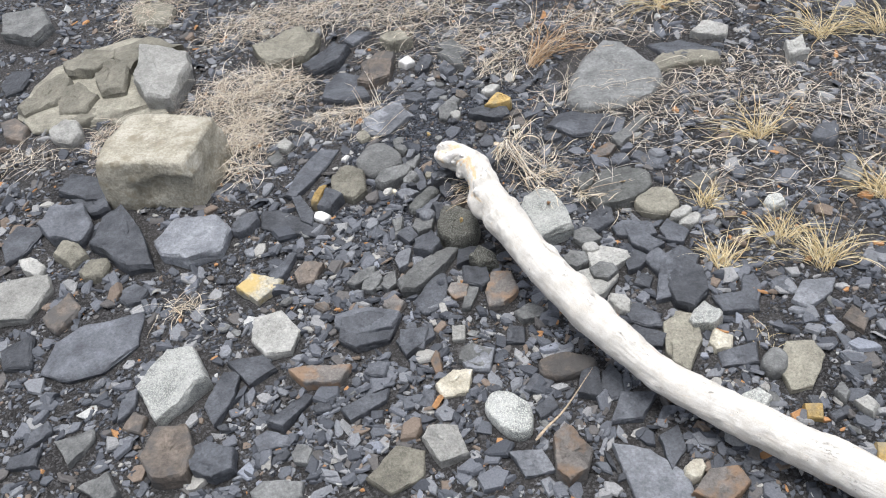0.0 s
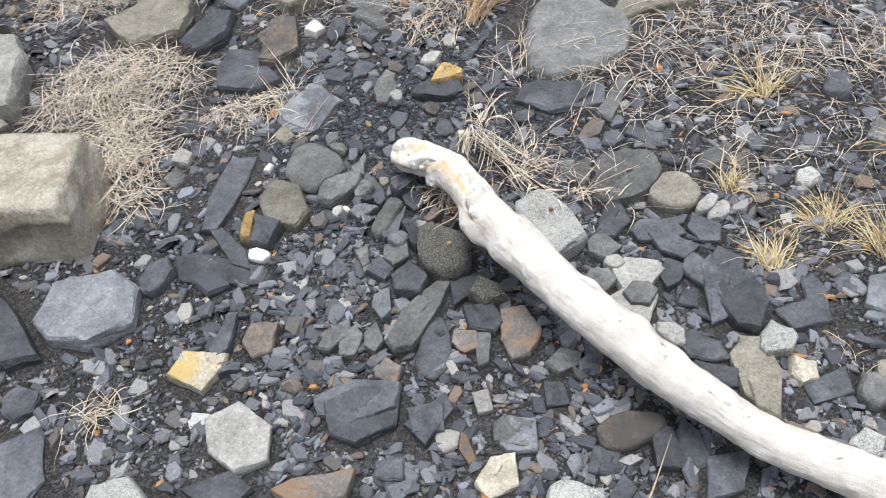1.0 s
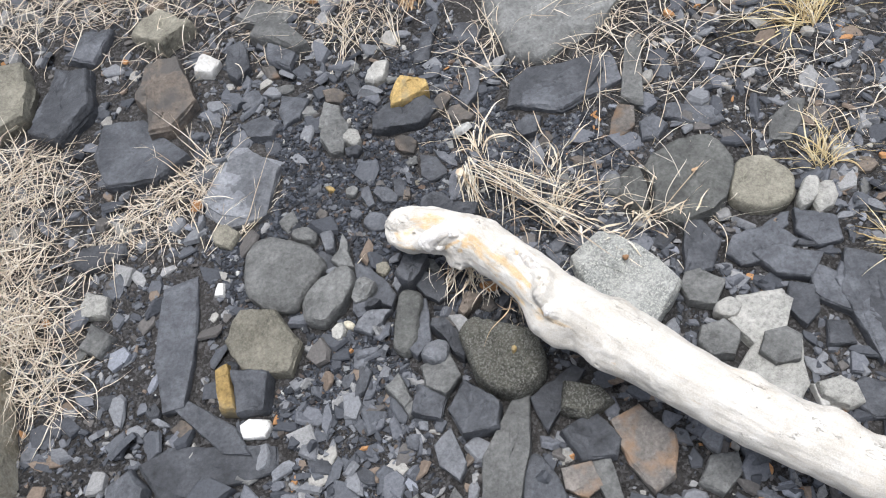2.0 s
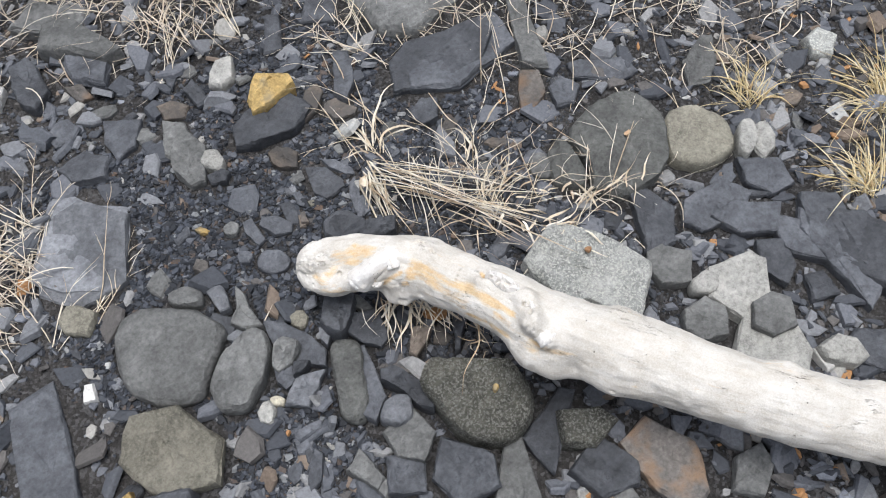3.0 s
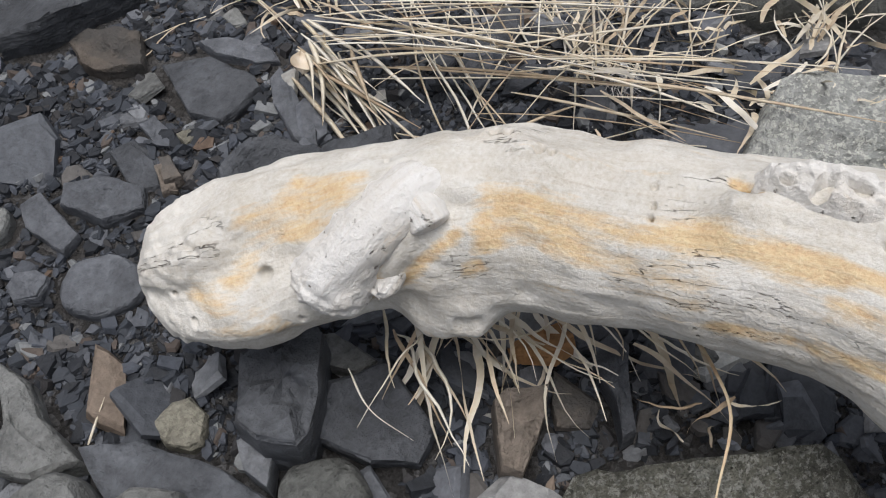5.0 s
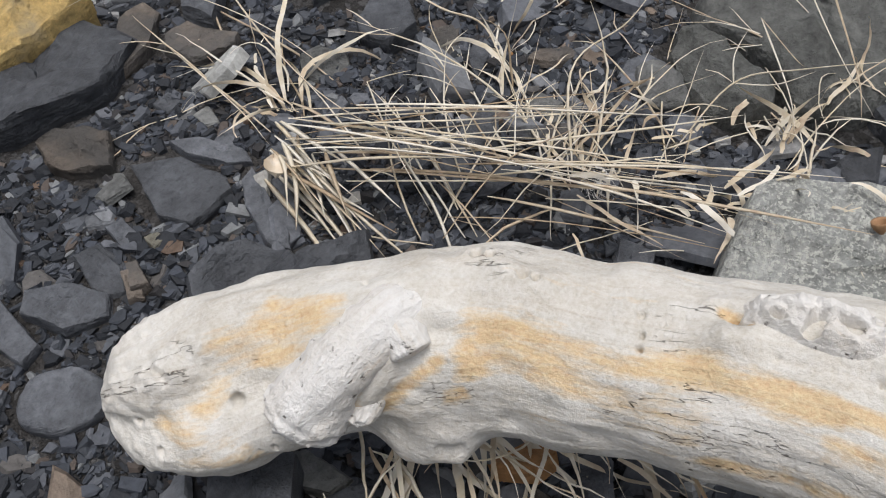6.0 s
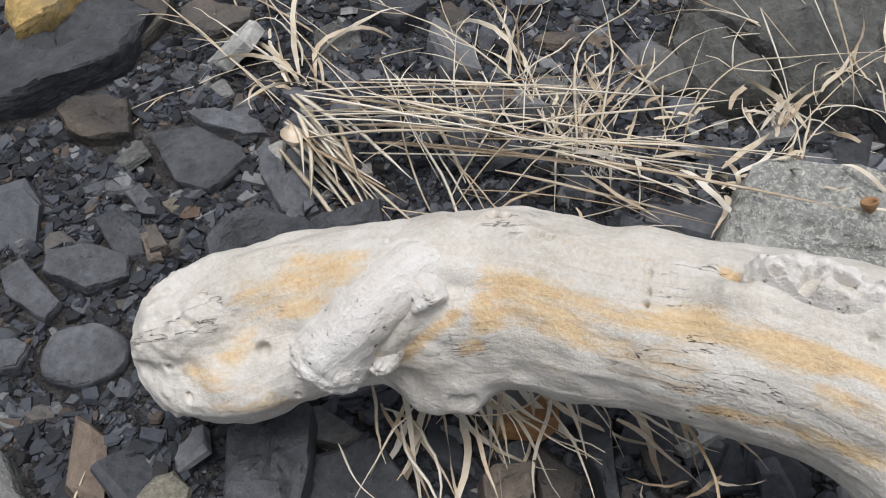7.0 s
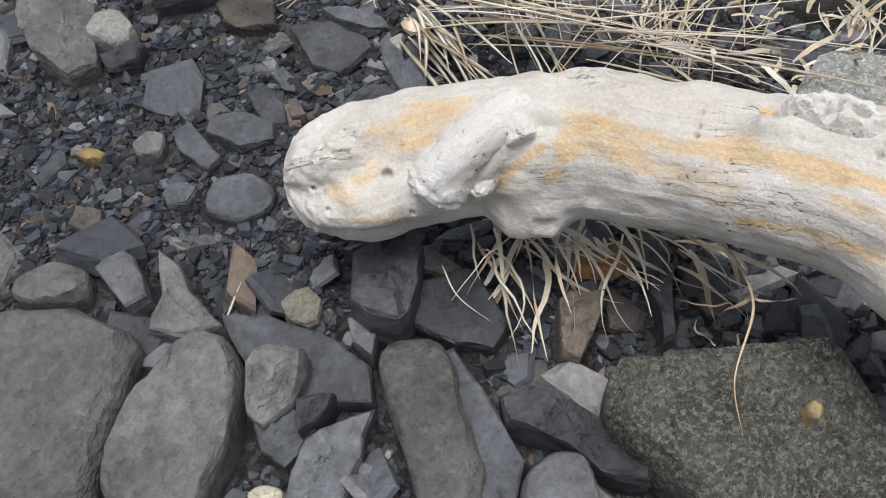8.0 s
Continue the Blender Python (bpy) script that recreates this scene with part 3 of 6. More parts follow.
worn(GREY, -0.285, 1.970, 0.024, 200, 0.000, (-0.070, -0.007), (-0.050, -0.054), (-0.005, -0.080), (0.016, -0.062), (0.040, -0.043), (0.067, -0.030), (0.070, -0.013), (0.059, 0.017), (0.033, 0.053), (0.011, 0.071), (-0.020, 0.080), (-0.046, 0.055))
worn(GREY, -0.234, 1.883, 0.030, 201, 0.004, (-0.052, -0.018), (-0.027, -0.042), (-0.005, -0.032), (0.019, -0.020), (0.043, 0.004), (0.052, 0.023), (0.047, 0.038), (0.028, 0.042), (-0.010, 0.035), (-0.034, 0.019), (-0.047, 0.008))
hewn(SLATE, -0.099, 1.865, 0.034, 202, 0.000, (-0.030, 0.001), (-0.030, -0.013), (-0.020, -0.028), (-0.014, -0.028), (0.005, -0.019), (0.028, -0.000), (0.030, 0.020), (-0.002, 0.028))
hewn(SLATE, -0.083, 1.828, 0.014, 203, 0.000, (-0.025, 0.017), (-0.017, -0.012), (-0.004, -0.029), (0.014, -0.026), (0.025, 0.013), (-0.000, 0.029))
hewn(BROWN, -0.048, 1.773, 0.026, 204, 0.000, (-0.022, -0.006), (-0.017, -0.015), (0.010, -0.008), (0.022, -0.001), (0.010, 0.014), (0.002, 0.015))
hewn(SLATE, -0.002, 1.747, 0.014, 205, 0.000, (0.001, 0.014), (-0.008, -0.003), (-0.023, -0.017), (-0.016, -0.020), (0.002, -0.004), (0.019, 0.005), (0.023, 0.016), (0.011, 0.020))
worn(MOSS, -0.042, 1.669, 0.046, 206, 0.000, (-0.048, 0.058), (-0.051, 0.020), (-0.054, -0.029), (-0.017, -0.071), (0.018, -0.069), (0.043, -0.054), (0.052, -0.030), (0.054, -0.008), (0.032, 0.023), (0.007, 0.049), (-0.011, 0.071), (-0.031, 0.070))
worn(DUSK, -0.144, 1.791, 0.020, 207, 0.000, (-0.005, 0.033), (-0.016, 0.005), (-0.040, -0.031), (-0.023, -0.054), (-0.001, -0.042), (0.011, -0.021), (0.021, -0.001), (0.034, 0.014), (0.040, 0.035), (0.026, 0.054), (0.009, 0.051))
hewn(GREY, -0.181, 1.867, 0.026, 208, 0.006, (-0.022, -0.004), (-0.021, -0.013), (-0.002, -0.016), (0.016, -0.009), (0.022, -0.002), (0.012, 0.016), (-0.004, 0.014), (-0.017, 0.005))
hewn(SLATE, -0.163, 1.874, 0.014, 209, 0.000, (-0.019, 0.032), (-0.024, -0.002), (-0.016, -0.021), (0.009, -0.050), (0.024, -0.032), (0.021, -0.008), (0.007, 0.033), (-0.011, 0.050))
hewn(SLATE, -0.179, 1.844, 0.012, 210, 0.012, (-0.011, -0.001), (-0.014, -0.008), (0.006, -0.008), (0.014, -0.004), (-0.002, 0.008))
hewn(BLUE, -0.189, 1.819, 0.016, 211, 0.000, (-0.020, 0.011), (-0.033, 0.002), (-0.013, -0.019), (0.009, -0.009), (0.020, -0.002), (0.033, 0.004), (0.015, 0.014), (-0.002, 0.019))
hewn(BLUE, -0.130, 1.854, 0.006, 212, 0.012, (-0.008, 0.001), (-0.007, -0.013), (0.004, -0.006), (0.008, 0.009), (-0.000, 0.013))
hewn(BLUE, -0.196, 1.983, 0.008, 213, 0.012, (-0.011, -0.001), (-0.012, -0.016), (0.001, -0.020), (0.012, 0.007), (0.011, 0.016), (-0.008, 0.020))
hewn(GREY, -0.188, 1.952, 0.014, 214, 0.000, (-0.001, 0.010), (-0.019, -0.002), (-0.009, -0.024), (0.010, -0.036), (0.012, -0.001), (0.019, 0.018), (0.017, 0.036))
worn(GREY, -0.227, 2.017, 0.016, 215, 0.000, (-0.021, 0.012), (-0.013, -0.005), (0.009, -0.023), (0.021, -0.008), (0.011, 0.014), (-0.013, 0.023))
hewn(SLATE, -0.100, 1.733, 0.020, 216, 0.004, (-0.018, 0.030), (-0.008, 0.001), (-0.005, -0.028), (0.003, -0.042), (0.014, -0.036), (0.018, -0.022), (0.016, -0.002), (0.005, 0.036), (-0.009, 0.042))
worn(BLUE, -0.129, 1.722, 0.026, 217, 0.000, (-0.024, 0.005), (-0.015, -0.013), (0.008, -0.021), (0.018, -0.010), (0.024, 0.003), (0.017, 0.015), (-0.002, 0.021), (-0.016, 0.014))
hewn(SLATE, -0.198, 1.850, 0.014, 218, 0.000, (-0.014, 0.000), (-0.011, -0.016), (0.014, -0.014), (0.014, 0.007), (-0.006, 0.016))
worn(TAN, -0.225, 1.831, 0.014, 219, 0.000, (-0.010, 0.000), (0.004, -0.010), (0.010, -0.002), (0.004, 0.008), (-0.005, 0.010))
hewn(RUST, -0.230, 1.861, 0.010, 220, 0.000, (-0.014, -0.008), (-0.004, -0.007), (0.014, 0.003), (0.014, 0.008), (-0.009, -0.001))
hewn(SLATE, -0.104, 2.038, 0.007, 221, 0.000, (-0.010, 0.007), (-0.008, -0.023), (0.005, -0.020), (0.010, 0.019), (-0.002, 0.023))
hewn(SLATE, -0.076, 2.025, 0.010, 222, 0.000, (-0.018, 0.015), (-0.011, -0.011), (0.009, -0.023), (0.018, -0.013), (0.007, 0.011), (-0.008, 0.023))
worn(GREY, -0.124, 2.060, 0.010, 223, 0.000, (-0.012, -0.002), (-0.000, -0.012), (0.012, -0.001), (0.008, 0.011), (-0.008, 0.012))
hewn(GREY, -0.100, 2.184, 0.020, 224, 0.000, (-0.029, -0.005), (-0.025, -0.035), (-0.006, -0.041), (0.029, 0.004), (0.022, 0.041), (-0.014, 0.029))
worn(PALE, -0.080, 2.164, 0.016, 225, 0.000, (-0.017, -0.001), (-0.001, -0.024), (0.015, -0.013), (0.017, 0.014), (-0.005, 0.024))
hewn(SLATE, -0.087, 2.137, 0.012, 226, 0.000, (-0.016, -0.001), (0.002, -0.014), (0.016, -0.005), (0.006, 0.012), (-0.012, 0.014))
hewn(SLATE, 0.014, 2.040, 0.007, 227, 0.000, (-0.011, 0.015), (-0.022, -0.012), (-0.014, -0.031), (0.018, -0.032), (0.022, -0.023), (0.019, 0.012), (-0.004, 0.032))
hewn(SLATE, 0.033, 1.984, 0.007, 228, 0.000, (-0.006, 0.011), (-0.019, -0.018), (-0.013, -0.030), (-0.006, -0.023), (0.008, 0.006), (0.019, 0.030), (0.008, 0.028))
hewn(SLATE, 0.046, 2.039, 0.006, 229, 0.003, (-0.012, 0.009), (-0.002, -0.015), (0.008, -0.025), (0.012, -0.016), (0.002, 0.013), (-0.012, 0.025))
hewn(SLATE, -0.013, 1.956, 0.020, 230, 0.000, (-0.028, 0.008), (-0.021, -0.007), (0.000, -0.027), (0.018, -0.025), (0.028, -0.010), (0.019, 0.015), (0.003, 0.027), (-0.017, 0.026))
hewn(SLATE, 0.018, 1.924, 0.022, 231, 0.004, (-0.031, 0.002), (-0.003, -0.013), (0.017, -0.019), (0.031, -0.004), (-0.005, 0.017), (-0.026, 0.019))
hewn(BROWN, 0.086, 2.151, 0.007, 232, 0.004, (-0.029, -0.021), (0.000, -0.018), (0.027, 0.003), (0.029, 0.021), (0.007, 0.021), (-0.023, -0.005))
hewn(BROWN, 0.109, 2.114, 0.010, 233, 0.000, (-0.020, 0.011), (-0.016, -0.011), (0.011, -0.023), (0.020, -0.018), (0.009, 0.020), (-0.010, 0.023))
hewn(SLATE, 0.200, 2.025, 0.014, 234, 0.000, (-0.027, 0.003), (-0.023, -0.019), (0.003, -0.022), (0.027, 0.005), (0.010, 0.022), (-0.018, 0.014))
worn(SLATE, -0.113, 1.985, 0.008, 235, 0.000, (-0.021, 0.004), (-0.013, -0.011), (0.006, -0.023), (0.021, -0.012), (0.019, 0.009), (0.001, 0.023), (-0.016, 0.017))
hewn(BROWN, -0.002, 2.098, 0.016, 236, 0.000, (-0.019, 0.008), (-0.015, -0.007), (0.003, -0.023), (0.019, -0.005), (0.014, 0.012), (0.001, 0.022), (-0.013, 0.023))
hewn(BLUE, -0.284, 2.182, 0.010, 237, 0.000, (-0.078, -0.009), (-0.056, -0.053), (-0.019, -0.081), (0.009, -0.062), (0.043, -0.052), (0.078, 0.004), (0.044, 0.037), (0.033, 0.066), (0.003, 0.081))
hewn(SLATE, 0.276, 2.086, 0.018, 238, 0.000, (-0.094, -0.008), (-0.034, -0.041), (0.039, -0.053), (0.094, -0.027), (0.091, 0.007), (-0.019, 0.053), (-0.058, 0.041))
hewn(SLATE, 0.019, 2.160, 0.022, 239, 0.000, (-0.062, -0.003), (-0.038, -0.020), (0.021, -0.037), (0.062, -0.021), (0.053, 0.026), (-0.016, 0.037), (-0.044, 0.031))
hewn(OCHRE, 0.047, 2.200, 0.034, 240, 0.000, (-0.040, -0.019), (-0.022, -0.026), (0.034, -0.024), (0.040, -0.006), (0.001, 0.026), (-0.031, 0.008))
hewn(RUST, 0.334, 1.949, 0.006, 241, 0.010, (-0.013, 0.008), (-0.035, -0.019), (-0.025, -0.031), (0.013, -0.023), (0.035, 0.012), (0.013, 0.031))
flush(DUSK, 0.362, 1.796, 0.036, 242, -0.014, (-0.060, 0.011), (-0.087, -0.028), (-0.057, -0.065), (0.004, -0.077), (0.083, -0.021), (0.087, 0.052), (0.049, 0.077), (-0.049, 0.067))
flush(DUSK, 0.273, 1.820, 0.034, 243, -0.016, (-0.032, -0.011), (-0.001, -0.044), (0.026, -0.010), (0.032, 0.044), (-0.007, 0.034))
worn(OLIVE, 0.443, 1.731, 0.024, 244, 0.000, (-0.062, 0.001), (-0.030, -0.045), (0.027, -0.055), (0.062, -0.013), (0.041, 0.040), (0.003, 0.055))
hewn(GRANITE, 0.171, 1.682, 0.045, 245, 0.000, (-0.051, 0.074), (-0.068, -0.009), (-0.039, -0.025), (-0.023, -0.085), (-0.006, -0.086), (0.068, -0.043), (0.057, 0.013), (0.021, 0.080), (-0.000, 0.086))
hewn(SLATE, 0.298, 1.700, 0.012, 246, 0.000, (-0.019, -0.007), (-0.033, -0.042), (-0.002, -0.029), (0.025, 0.003), (0.033, 0.040), (0.017, 0.042))
hewn(PALE, 0.291, 1.499, 0.022, 247, 0.000, (-0.028, 0.063), (-0.019, 0.014), (-0.072, -0.011), (-0.076, -0.040), (-0.035, -0.092), (0.005, -0.072), (0.040, -0.015), (0.039, 0.015), (0.076, 0.047), (0.071, 0.070), (0.009, 0.092))
hewn(GREY, 0.299, 1.487, 0.008, 248, 0.022, (-0.033, 0.009), (-0.024, -0.018), (0.007, -0.029), (0.033, 0.000), (0.023, 0.022), (-0.008, 0.029))
hewn(GREY, 0.240, 1.541, 0.016, 249, 0.000, (-0.032, 0.013), (-0.030, -0.013), (0.000, -0.031), (0.032, -0.004), (0.021, 0.025), (-0.014, 0.031))
worn(PALE, 0.276, 1.573, 0.014, 250, 0.008, (-0.024, 0.003), (-0.002, -0.017), (0.024, -0.001), (0.010, 0.017), (-0.016, 0.017))
hewn(GREY, 0.270, 1.624, 0.012, 251, 0.000, (-0.031, 0.018), (-0.035, -0.010), (-0.004, -0.035), (0.035, -0.005), (0.012, 0.032), (-0.010, 0.035))
hewn(SLATE, 0.382, 1.642, 0.012, 252, 0.000, (-0.054, 0.013), (-0.043, -0.014), (0.006, -0.036), (0.054, -0.022), (0.037, 0.021), (-0.025, 0.036))
hewn(SLATE, 0.404, 1.596, 0.010, 253, 0.006, (-0.035, -0.007), (0.003, -0.039), (0.044, -0.014), (-0.005, 0.033), (-0.044, 0.039))
hewn(SLATE, 0.471, 1.522, 0.014, 254, 0.000, (-0.048, -0.004), (-0.038, -0.055), (0.019, -0.039), (0.048, 0.019), (0.009, 0.055))
hewn(SLATE, 0.380, 1.537, 0.012, 255, 0.000, (-0.030, 0.004), (-0.024, -0.035), (0.005, -0.027), (0.030, 0.009), (-0.001, 0.035))
hewn(SLATE, -0.143, 2.292, 0.010, 256, 0.000, (-0.029, 0.001), (-0.033, -0.037), (-0.001, -0.033), (0.033, 0.001), (-0.010, 0.037))
hewn(SLATE, 0.476, 1.629, 0.012, 257, 0.000, (-0.035, 0.008), (-0.025, -0.031), (0.016, -0.041), (0.035, -0.003), (-0.014, 0.041))
hewn(GREY, -0.096, 2.227, 0.012, 258, 0.000, (-0.027, -0.012), (-0.016, -0.045), (0.012, -0.029), (0.027, 0.016), (0.006, 0.045))
hewn(SLATE, 0.152, 2.157, 0.014, 259, 0.000, (-0.035, -0.022), (-0.030, -0.045), (0.004, -0.023), (0.035, 0.030), (0.017, 0.045))
worn(PALE, 0.496, 1.678, 0.016, 260, 0.010, (-0.024, -0.001), (-0.032, -0.025), (0.005, -0.017), (0.032, 0.013), (0.013, 0.025))
hewn(SLATE, -0.469, 1.937, 0.014, 261, 0.000, (-0.059, -0.102), (-0.027, -0.110), (0.028, 0.001), (0.059, 0.105), (-0.001, 0.110), (-0.049, -0.021))
hewn(OLIVE, -0.354, 1.864, 0.032, 262, 0.000, (-0.040, -0.038), (0.019, -0.066), (0.054, -0.029), (0.040, 0.039), (-0.010, 0.066), (-0.054, 0.032))
hewn(SLATE, -0.428, 2.345, 0.020, 263, 0.000, (-0.075, -0.057), (0.008, -0.091), (0.080, -0.069), (0.030, 0.060), (-0.044, 0.091), (-0.080, 0.028))
hewn(BLUE, -0.290, 2.162, 0.014, 264, 0.000, (-0.048, -0.061), (0.021, -0.073), (0.078, 0.010), (0.039, 0.073), (0.002, 0.073), (-0.078, -0.011))
hewn(BROWN, -0.354, 2.455, 0.030, 265, 0.000, (-0.020, -0.084), (0.048, -0.008), (0.050, 0.064), (-0.008, 0.084), (-0.050, -0.009))
hewn(OLIVE, -0.674, 2.626, 0.030, 266, 0.000, (-0.089, -0.060), (-0.038, -0.106), (0.088, -0.025), (0.100, 0.046), (-0.015, 0.106), (-0.100, 0.029))
hewn(SLATE, -0.528, 2.540, 0.020, 267, 0.000, (-0.053, -0.083), (0.043, -0.041), (0.068, 0.052), (0.009, 0.083), (-0.068, -0.016))
hewn(GREY, -0.109, 1.532, 0.024, 268, 0.000, (-0.058, -0.075), (-0.024, -0.072), (0.036, 0.005), (0.070, 0.068), (0.045, 0.075), (-0.028, 0.020), (-0.070, -0.048))
worn(SLATE, -0.097, 1.463, 0.008, 269, 0.000, (-0.038, -0.044), (-0.010, -0.070), (0.027, -0.045), (0.038, 0.012), (0.030, 0.070), (-0.001, 0.060), (-0.036, -0.010))
hewn(RUST, 0.068, 1.460, 0.018, 270, 0.000, (-0.039, -0.010), (-0.030, -0.057), (0.005, -0.053), (0.039, -0.004), (0.019, 0.057), (-0.029, 0.057))
hewn(SLATE, 0.475, 1.457, 0.020, 271, 0.000, (-0.031, -0.066), (0.007, -0.082), (0.045, -0.031), (0.046, 0.041), (0.009, 0.082), (-0.046, 0.008))
hewn(SLATE, -0.116, 1.620, 0.028, 272, 0.000, (-0.034, -0.031), (0.016, -0.046), (0.036, -0.015), (0.006, 0.046), (-0.036, 0.016))
hewn(GREY, -0.138, 1.689, 0.020, 273, 0.000, (-0.028, -0.006), (-0.007, -0.033), (0.026, -0.017), (0.028, 0.033), (-0.020, 0.028))
hewn(GREY, -0.243, 1.507, 0.014, 274, 0.000, (-0.024, -0.029), (0.003, -0.034), (0.024, 0.004), (0.013, 0.034), (-0.023, 0.007))
hewn(GREY, -0.202, 1.503, 0.014, 275, 0.000, (-0.019, -0.017), (0.001, -0.034), (0.019, -0.012), (0.010, 0.034), (-0.017, 0.013))
hewn(BROWN, -0.411, 1.545, 0.014, 276, 0.000, (-0.018, -0.039), (0.021, -0.034), (0.035, 0.025), (-0.018, 0.039), (-0.035, -0.002))
hewn(SALLOW, -0.528, 1.497, 0.020, 277, 0.000, (0.009, -0.045), (0.047, -0.003), (0.055, 0.029), (-0.025, 0.045), (-0.055, -0.002))
hewn(SLATE, -0.488, 1.729, 0.010, 278, 0.000, (-0.085, -0.008), (-0.047, -0.029), (0.085, -0.054), (0.097, -0.018), (-0.047, 0.054), (-0.097, 0.051))
hewn(SLATE, -0.471, 1.776, 0.016, 279, 0.000, (0.004, -0.042), (0.040, -0.063), (0.035, -0.012), (-0.017, 0.063), (-0.040, 0.057))
hewn(GRANITE, -0.648, 1.207, 0.036, 280, 0.000, (-0.035, -0.065), (-0.008, -0.097), (0.081, 0.012), (0.024, 0.096), (-0.039, 0.097), (-0.081, -0.005))
hewn(SLATE, -0.888, 1.339, 0.012, 281, 0.000, (-0.028, -0.104), (0.047, -0.084), (0.110, -0.005), (0.086, 0.104), (-0.069, 0.063), (-0.106, 0.012), (-0.110, -0.082))
hewn(PALE, -1.173, 1.492, 0.024, 282, 0.000, (-0.015, -0.080), (0.069, -0.066), (0.091, 0.037), (0.065, 0.080), (-0.091, 0.057))
hewn(BROWN, -0.600, 1.034, 0.040, 283, 0.000, (-0.020, -0.065), (0.054, -0.058), (0.052, 0.006), (0.017, 0.065), (-0.048, 0.055), (-0.054, -0.021))
hewn(SLATE, -0.512, 1.022, 0.030, 284, 0.000, (-0.028, -0.033), (0.016, -0.043), (0.054, -0.022), (0.044, 0.029), (-0.020, 0.043), (-0.054, 0.025))
hewn(BLUE, -0.744, 1.671, 0.036, 285, 0.000, (-0.064, -0.061), (0.013, -0.087), (0.093, -0.052), (0.100, 0.032), (0.048, 0.087), (-0.069, 0.078), (-0.100, -0.013))
hewn(SLATE, -0.928, 1.696, 0.040, 286, 0.000, (0.043, -0.126), (0.105, -0.114), (0.030, 0.022), (-0.065, 0.126), (-0.105, 0.078), (-0.101, -0.033))
hewn(SLATE, -1.133, 1.751, 0.036, 287, 0.000, (-0.018, -0.053), (0.074, -0.077), (0.076, 0.007), (0.028, 0.076), (-0.075, 0.077), (-0.076, -0.004))
hewn(SLATE, -0.232, 1.349, 0.020, 288, 0.000, (-0.022, -0.054), (0.052, -0.031), (0.068, 0.037), (0.003, 0.054), (-0.068, 0.037), (-0.064, -0.026))
hewn(PALE, -0.453, 1.349, 0.020, 289, 0.000, (-0.005, -0.068), (0.051, -0.054), (0.058, 0.011), (0.005, 0.068), (-0.058, 0.042), (-0.050, -0.018))
worn(GRANITE, 0.083, 1.115, 0.030, 290, 0.000, (0.007, -0.056), (0.050, -0.045), (0.052, 0.014), (0.006, 0.056), (-0.040, 0.054), (-0.052, 0.010))
hewn(PALE, -0.040, 1.049, 0.024, 291, 0.000, (-0.006, -0.043), (0.050, -0.022), (0.023, 0.039), (-0.034, 0.043), (-0.050, 0.018))
hewn(RUST, 0.207, 1.024, 0.034, 292, 0.000, (-0.033, -0.042), (-0.008, -0.061), (0.024, -0.043), (0.038, 0.004), (-0.013, 0.061), (-0.038, 0.030))
hewn(BLUE, 0.350, 0.983, 0.014, 293, 0.000, (-0.033, -0.064), (0.069, -0.054), (0.065, -0.001), (0.001, 0.056), (-0.069, 0.064))
hewn(RUST, 0.466, 0.953, 0.030, 294, 0.000, (0.004, -0.040), (0.054, 0.009), (0.038, 0.040), (-0.017, 0.033), (-0.054, -0.017))
hewn(OLIVE, 0.452, 1.289, 0.020, 295, 0.000, (-0.035, -0.057), (-0.006, -0.087), (0.033, -0.001), (0.035, 0.076), (-0.010, 0.087), (-0.032, 0.002))
hewn(OLIVE, 0.670, 1.222, 0.016, 296, 0.000, (-0.037, -0.062), (0.006, -0.055), (0.049, 0.022), (0.035, 0.062), (-0.022, 0.054), (-0.049, -0.009))
hewn(OLIVE, -0.132, 0.999, 0.020, 297, 0.000, (-0.006, -0.052), (0.056, -0.017), (0.053, 0.044), (-0.006, 0.052), (-0.056, -0.022))
hewn(RUST, -0.328, 1.231, 0.020, 298, 0.000, (-0.024, -0.030), (0.050, -0.026), (0.070, 0.023), (-0.036, 0.030), (-0.070, 0.009))
hewn(SLATE, 0.305, 2.074, 0.014, 299, 0.000, (-0.041, -0.054), (0.082, -0.047), (0.101, 0.022), (-0.051, 0.054), (-0.101, -0.008))
hewn(SLATE, 0.484, 1.452, 0.018, 300, 0.000, (-0.012, -0.077), (0.032, -0.038), (0.037, 0.048), (0.004, 0.077), (-0.037, -0.000))
hewn(BLUE, 0.740, 1.411, 0.012, 301, 0.000, (-0.025, -0.043), (0.037, 0.002), (0.054, 0.043), (-0.017, 0.039), (-0.054, -0.017))
hewn(TAN, -0.032, 1.198, 0.020, 302, 0.000, (-0.018, -0.035), (0.034, -0.023), (0.038, 0.035), (-0.004, 0.034), (-0.038, -0.006))
hewn(BLUE, 0.015, 1.263, 0.016, 303, 0.000, (-0.021, -0.027), (0.030, -0.036), (0.039, 0.024), (-0.006, 0.036), (-0.039, 0.004))
hewn(SLATE, -0.536, 1.179, 0.016, 304, 0.000, (0.005, -0.076), (0.031, 0.001), (0.025, 0.076), (-0.013, 0.070), (-0.031, -0.026))
hewn(SLATE, -0.217, 1.150, 0.016, 305, 0.000, (-0.022, -0.041), (0.048, 0.012), (0.051, 0.041), (-0.051, -0.006))
hewn(OLIVE, 0.581, 2.367, 0.020, 306, 0.000, (-0.001, -0.034), (0.120, -0.039), (0.119, 0.002), (-0.020, 0.072), (-0.120, -0.072))
hewn(SLATE, 0.611, 2.407, 0.018, 307, 0.000, (-0.031, -0.071), (0.082, -0.075), (0.107, -0.006), (-0.011, 0.075), (-0.107, 0.060))
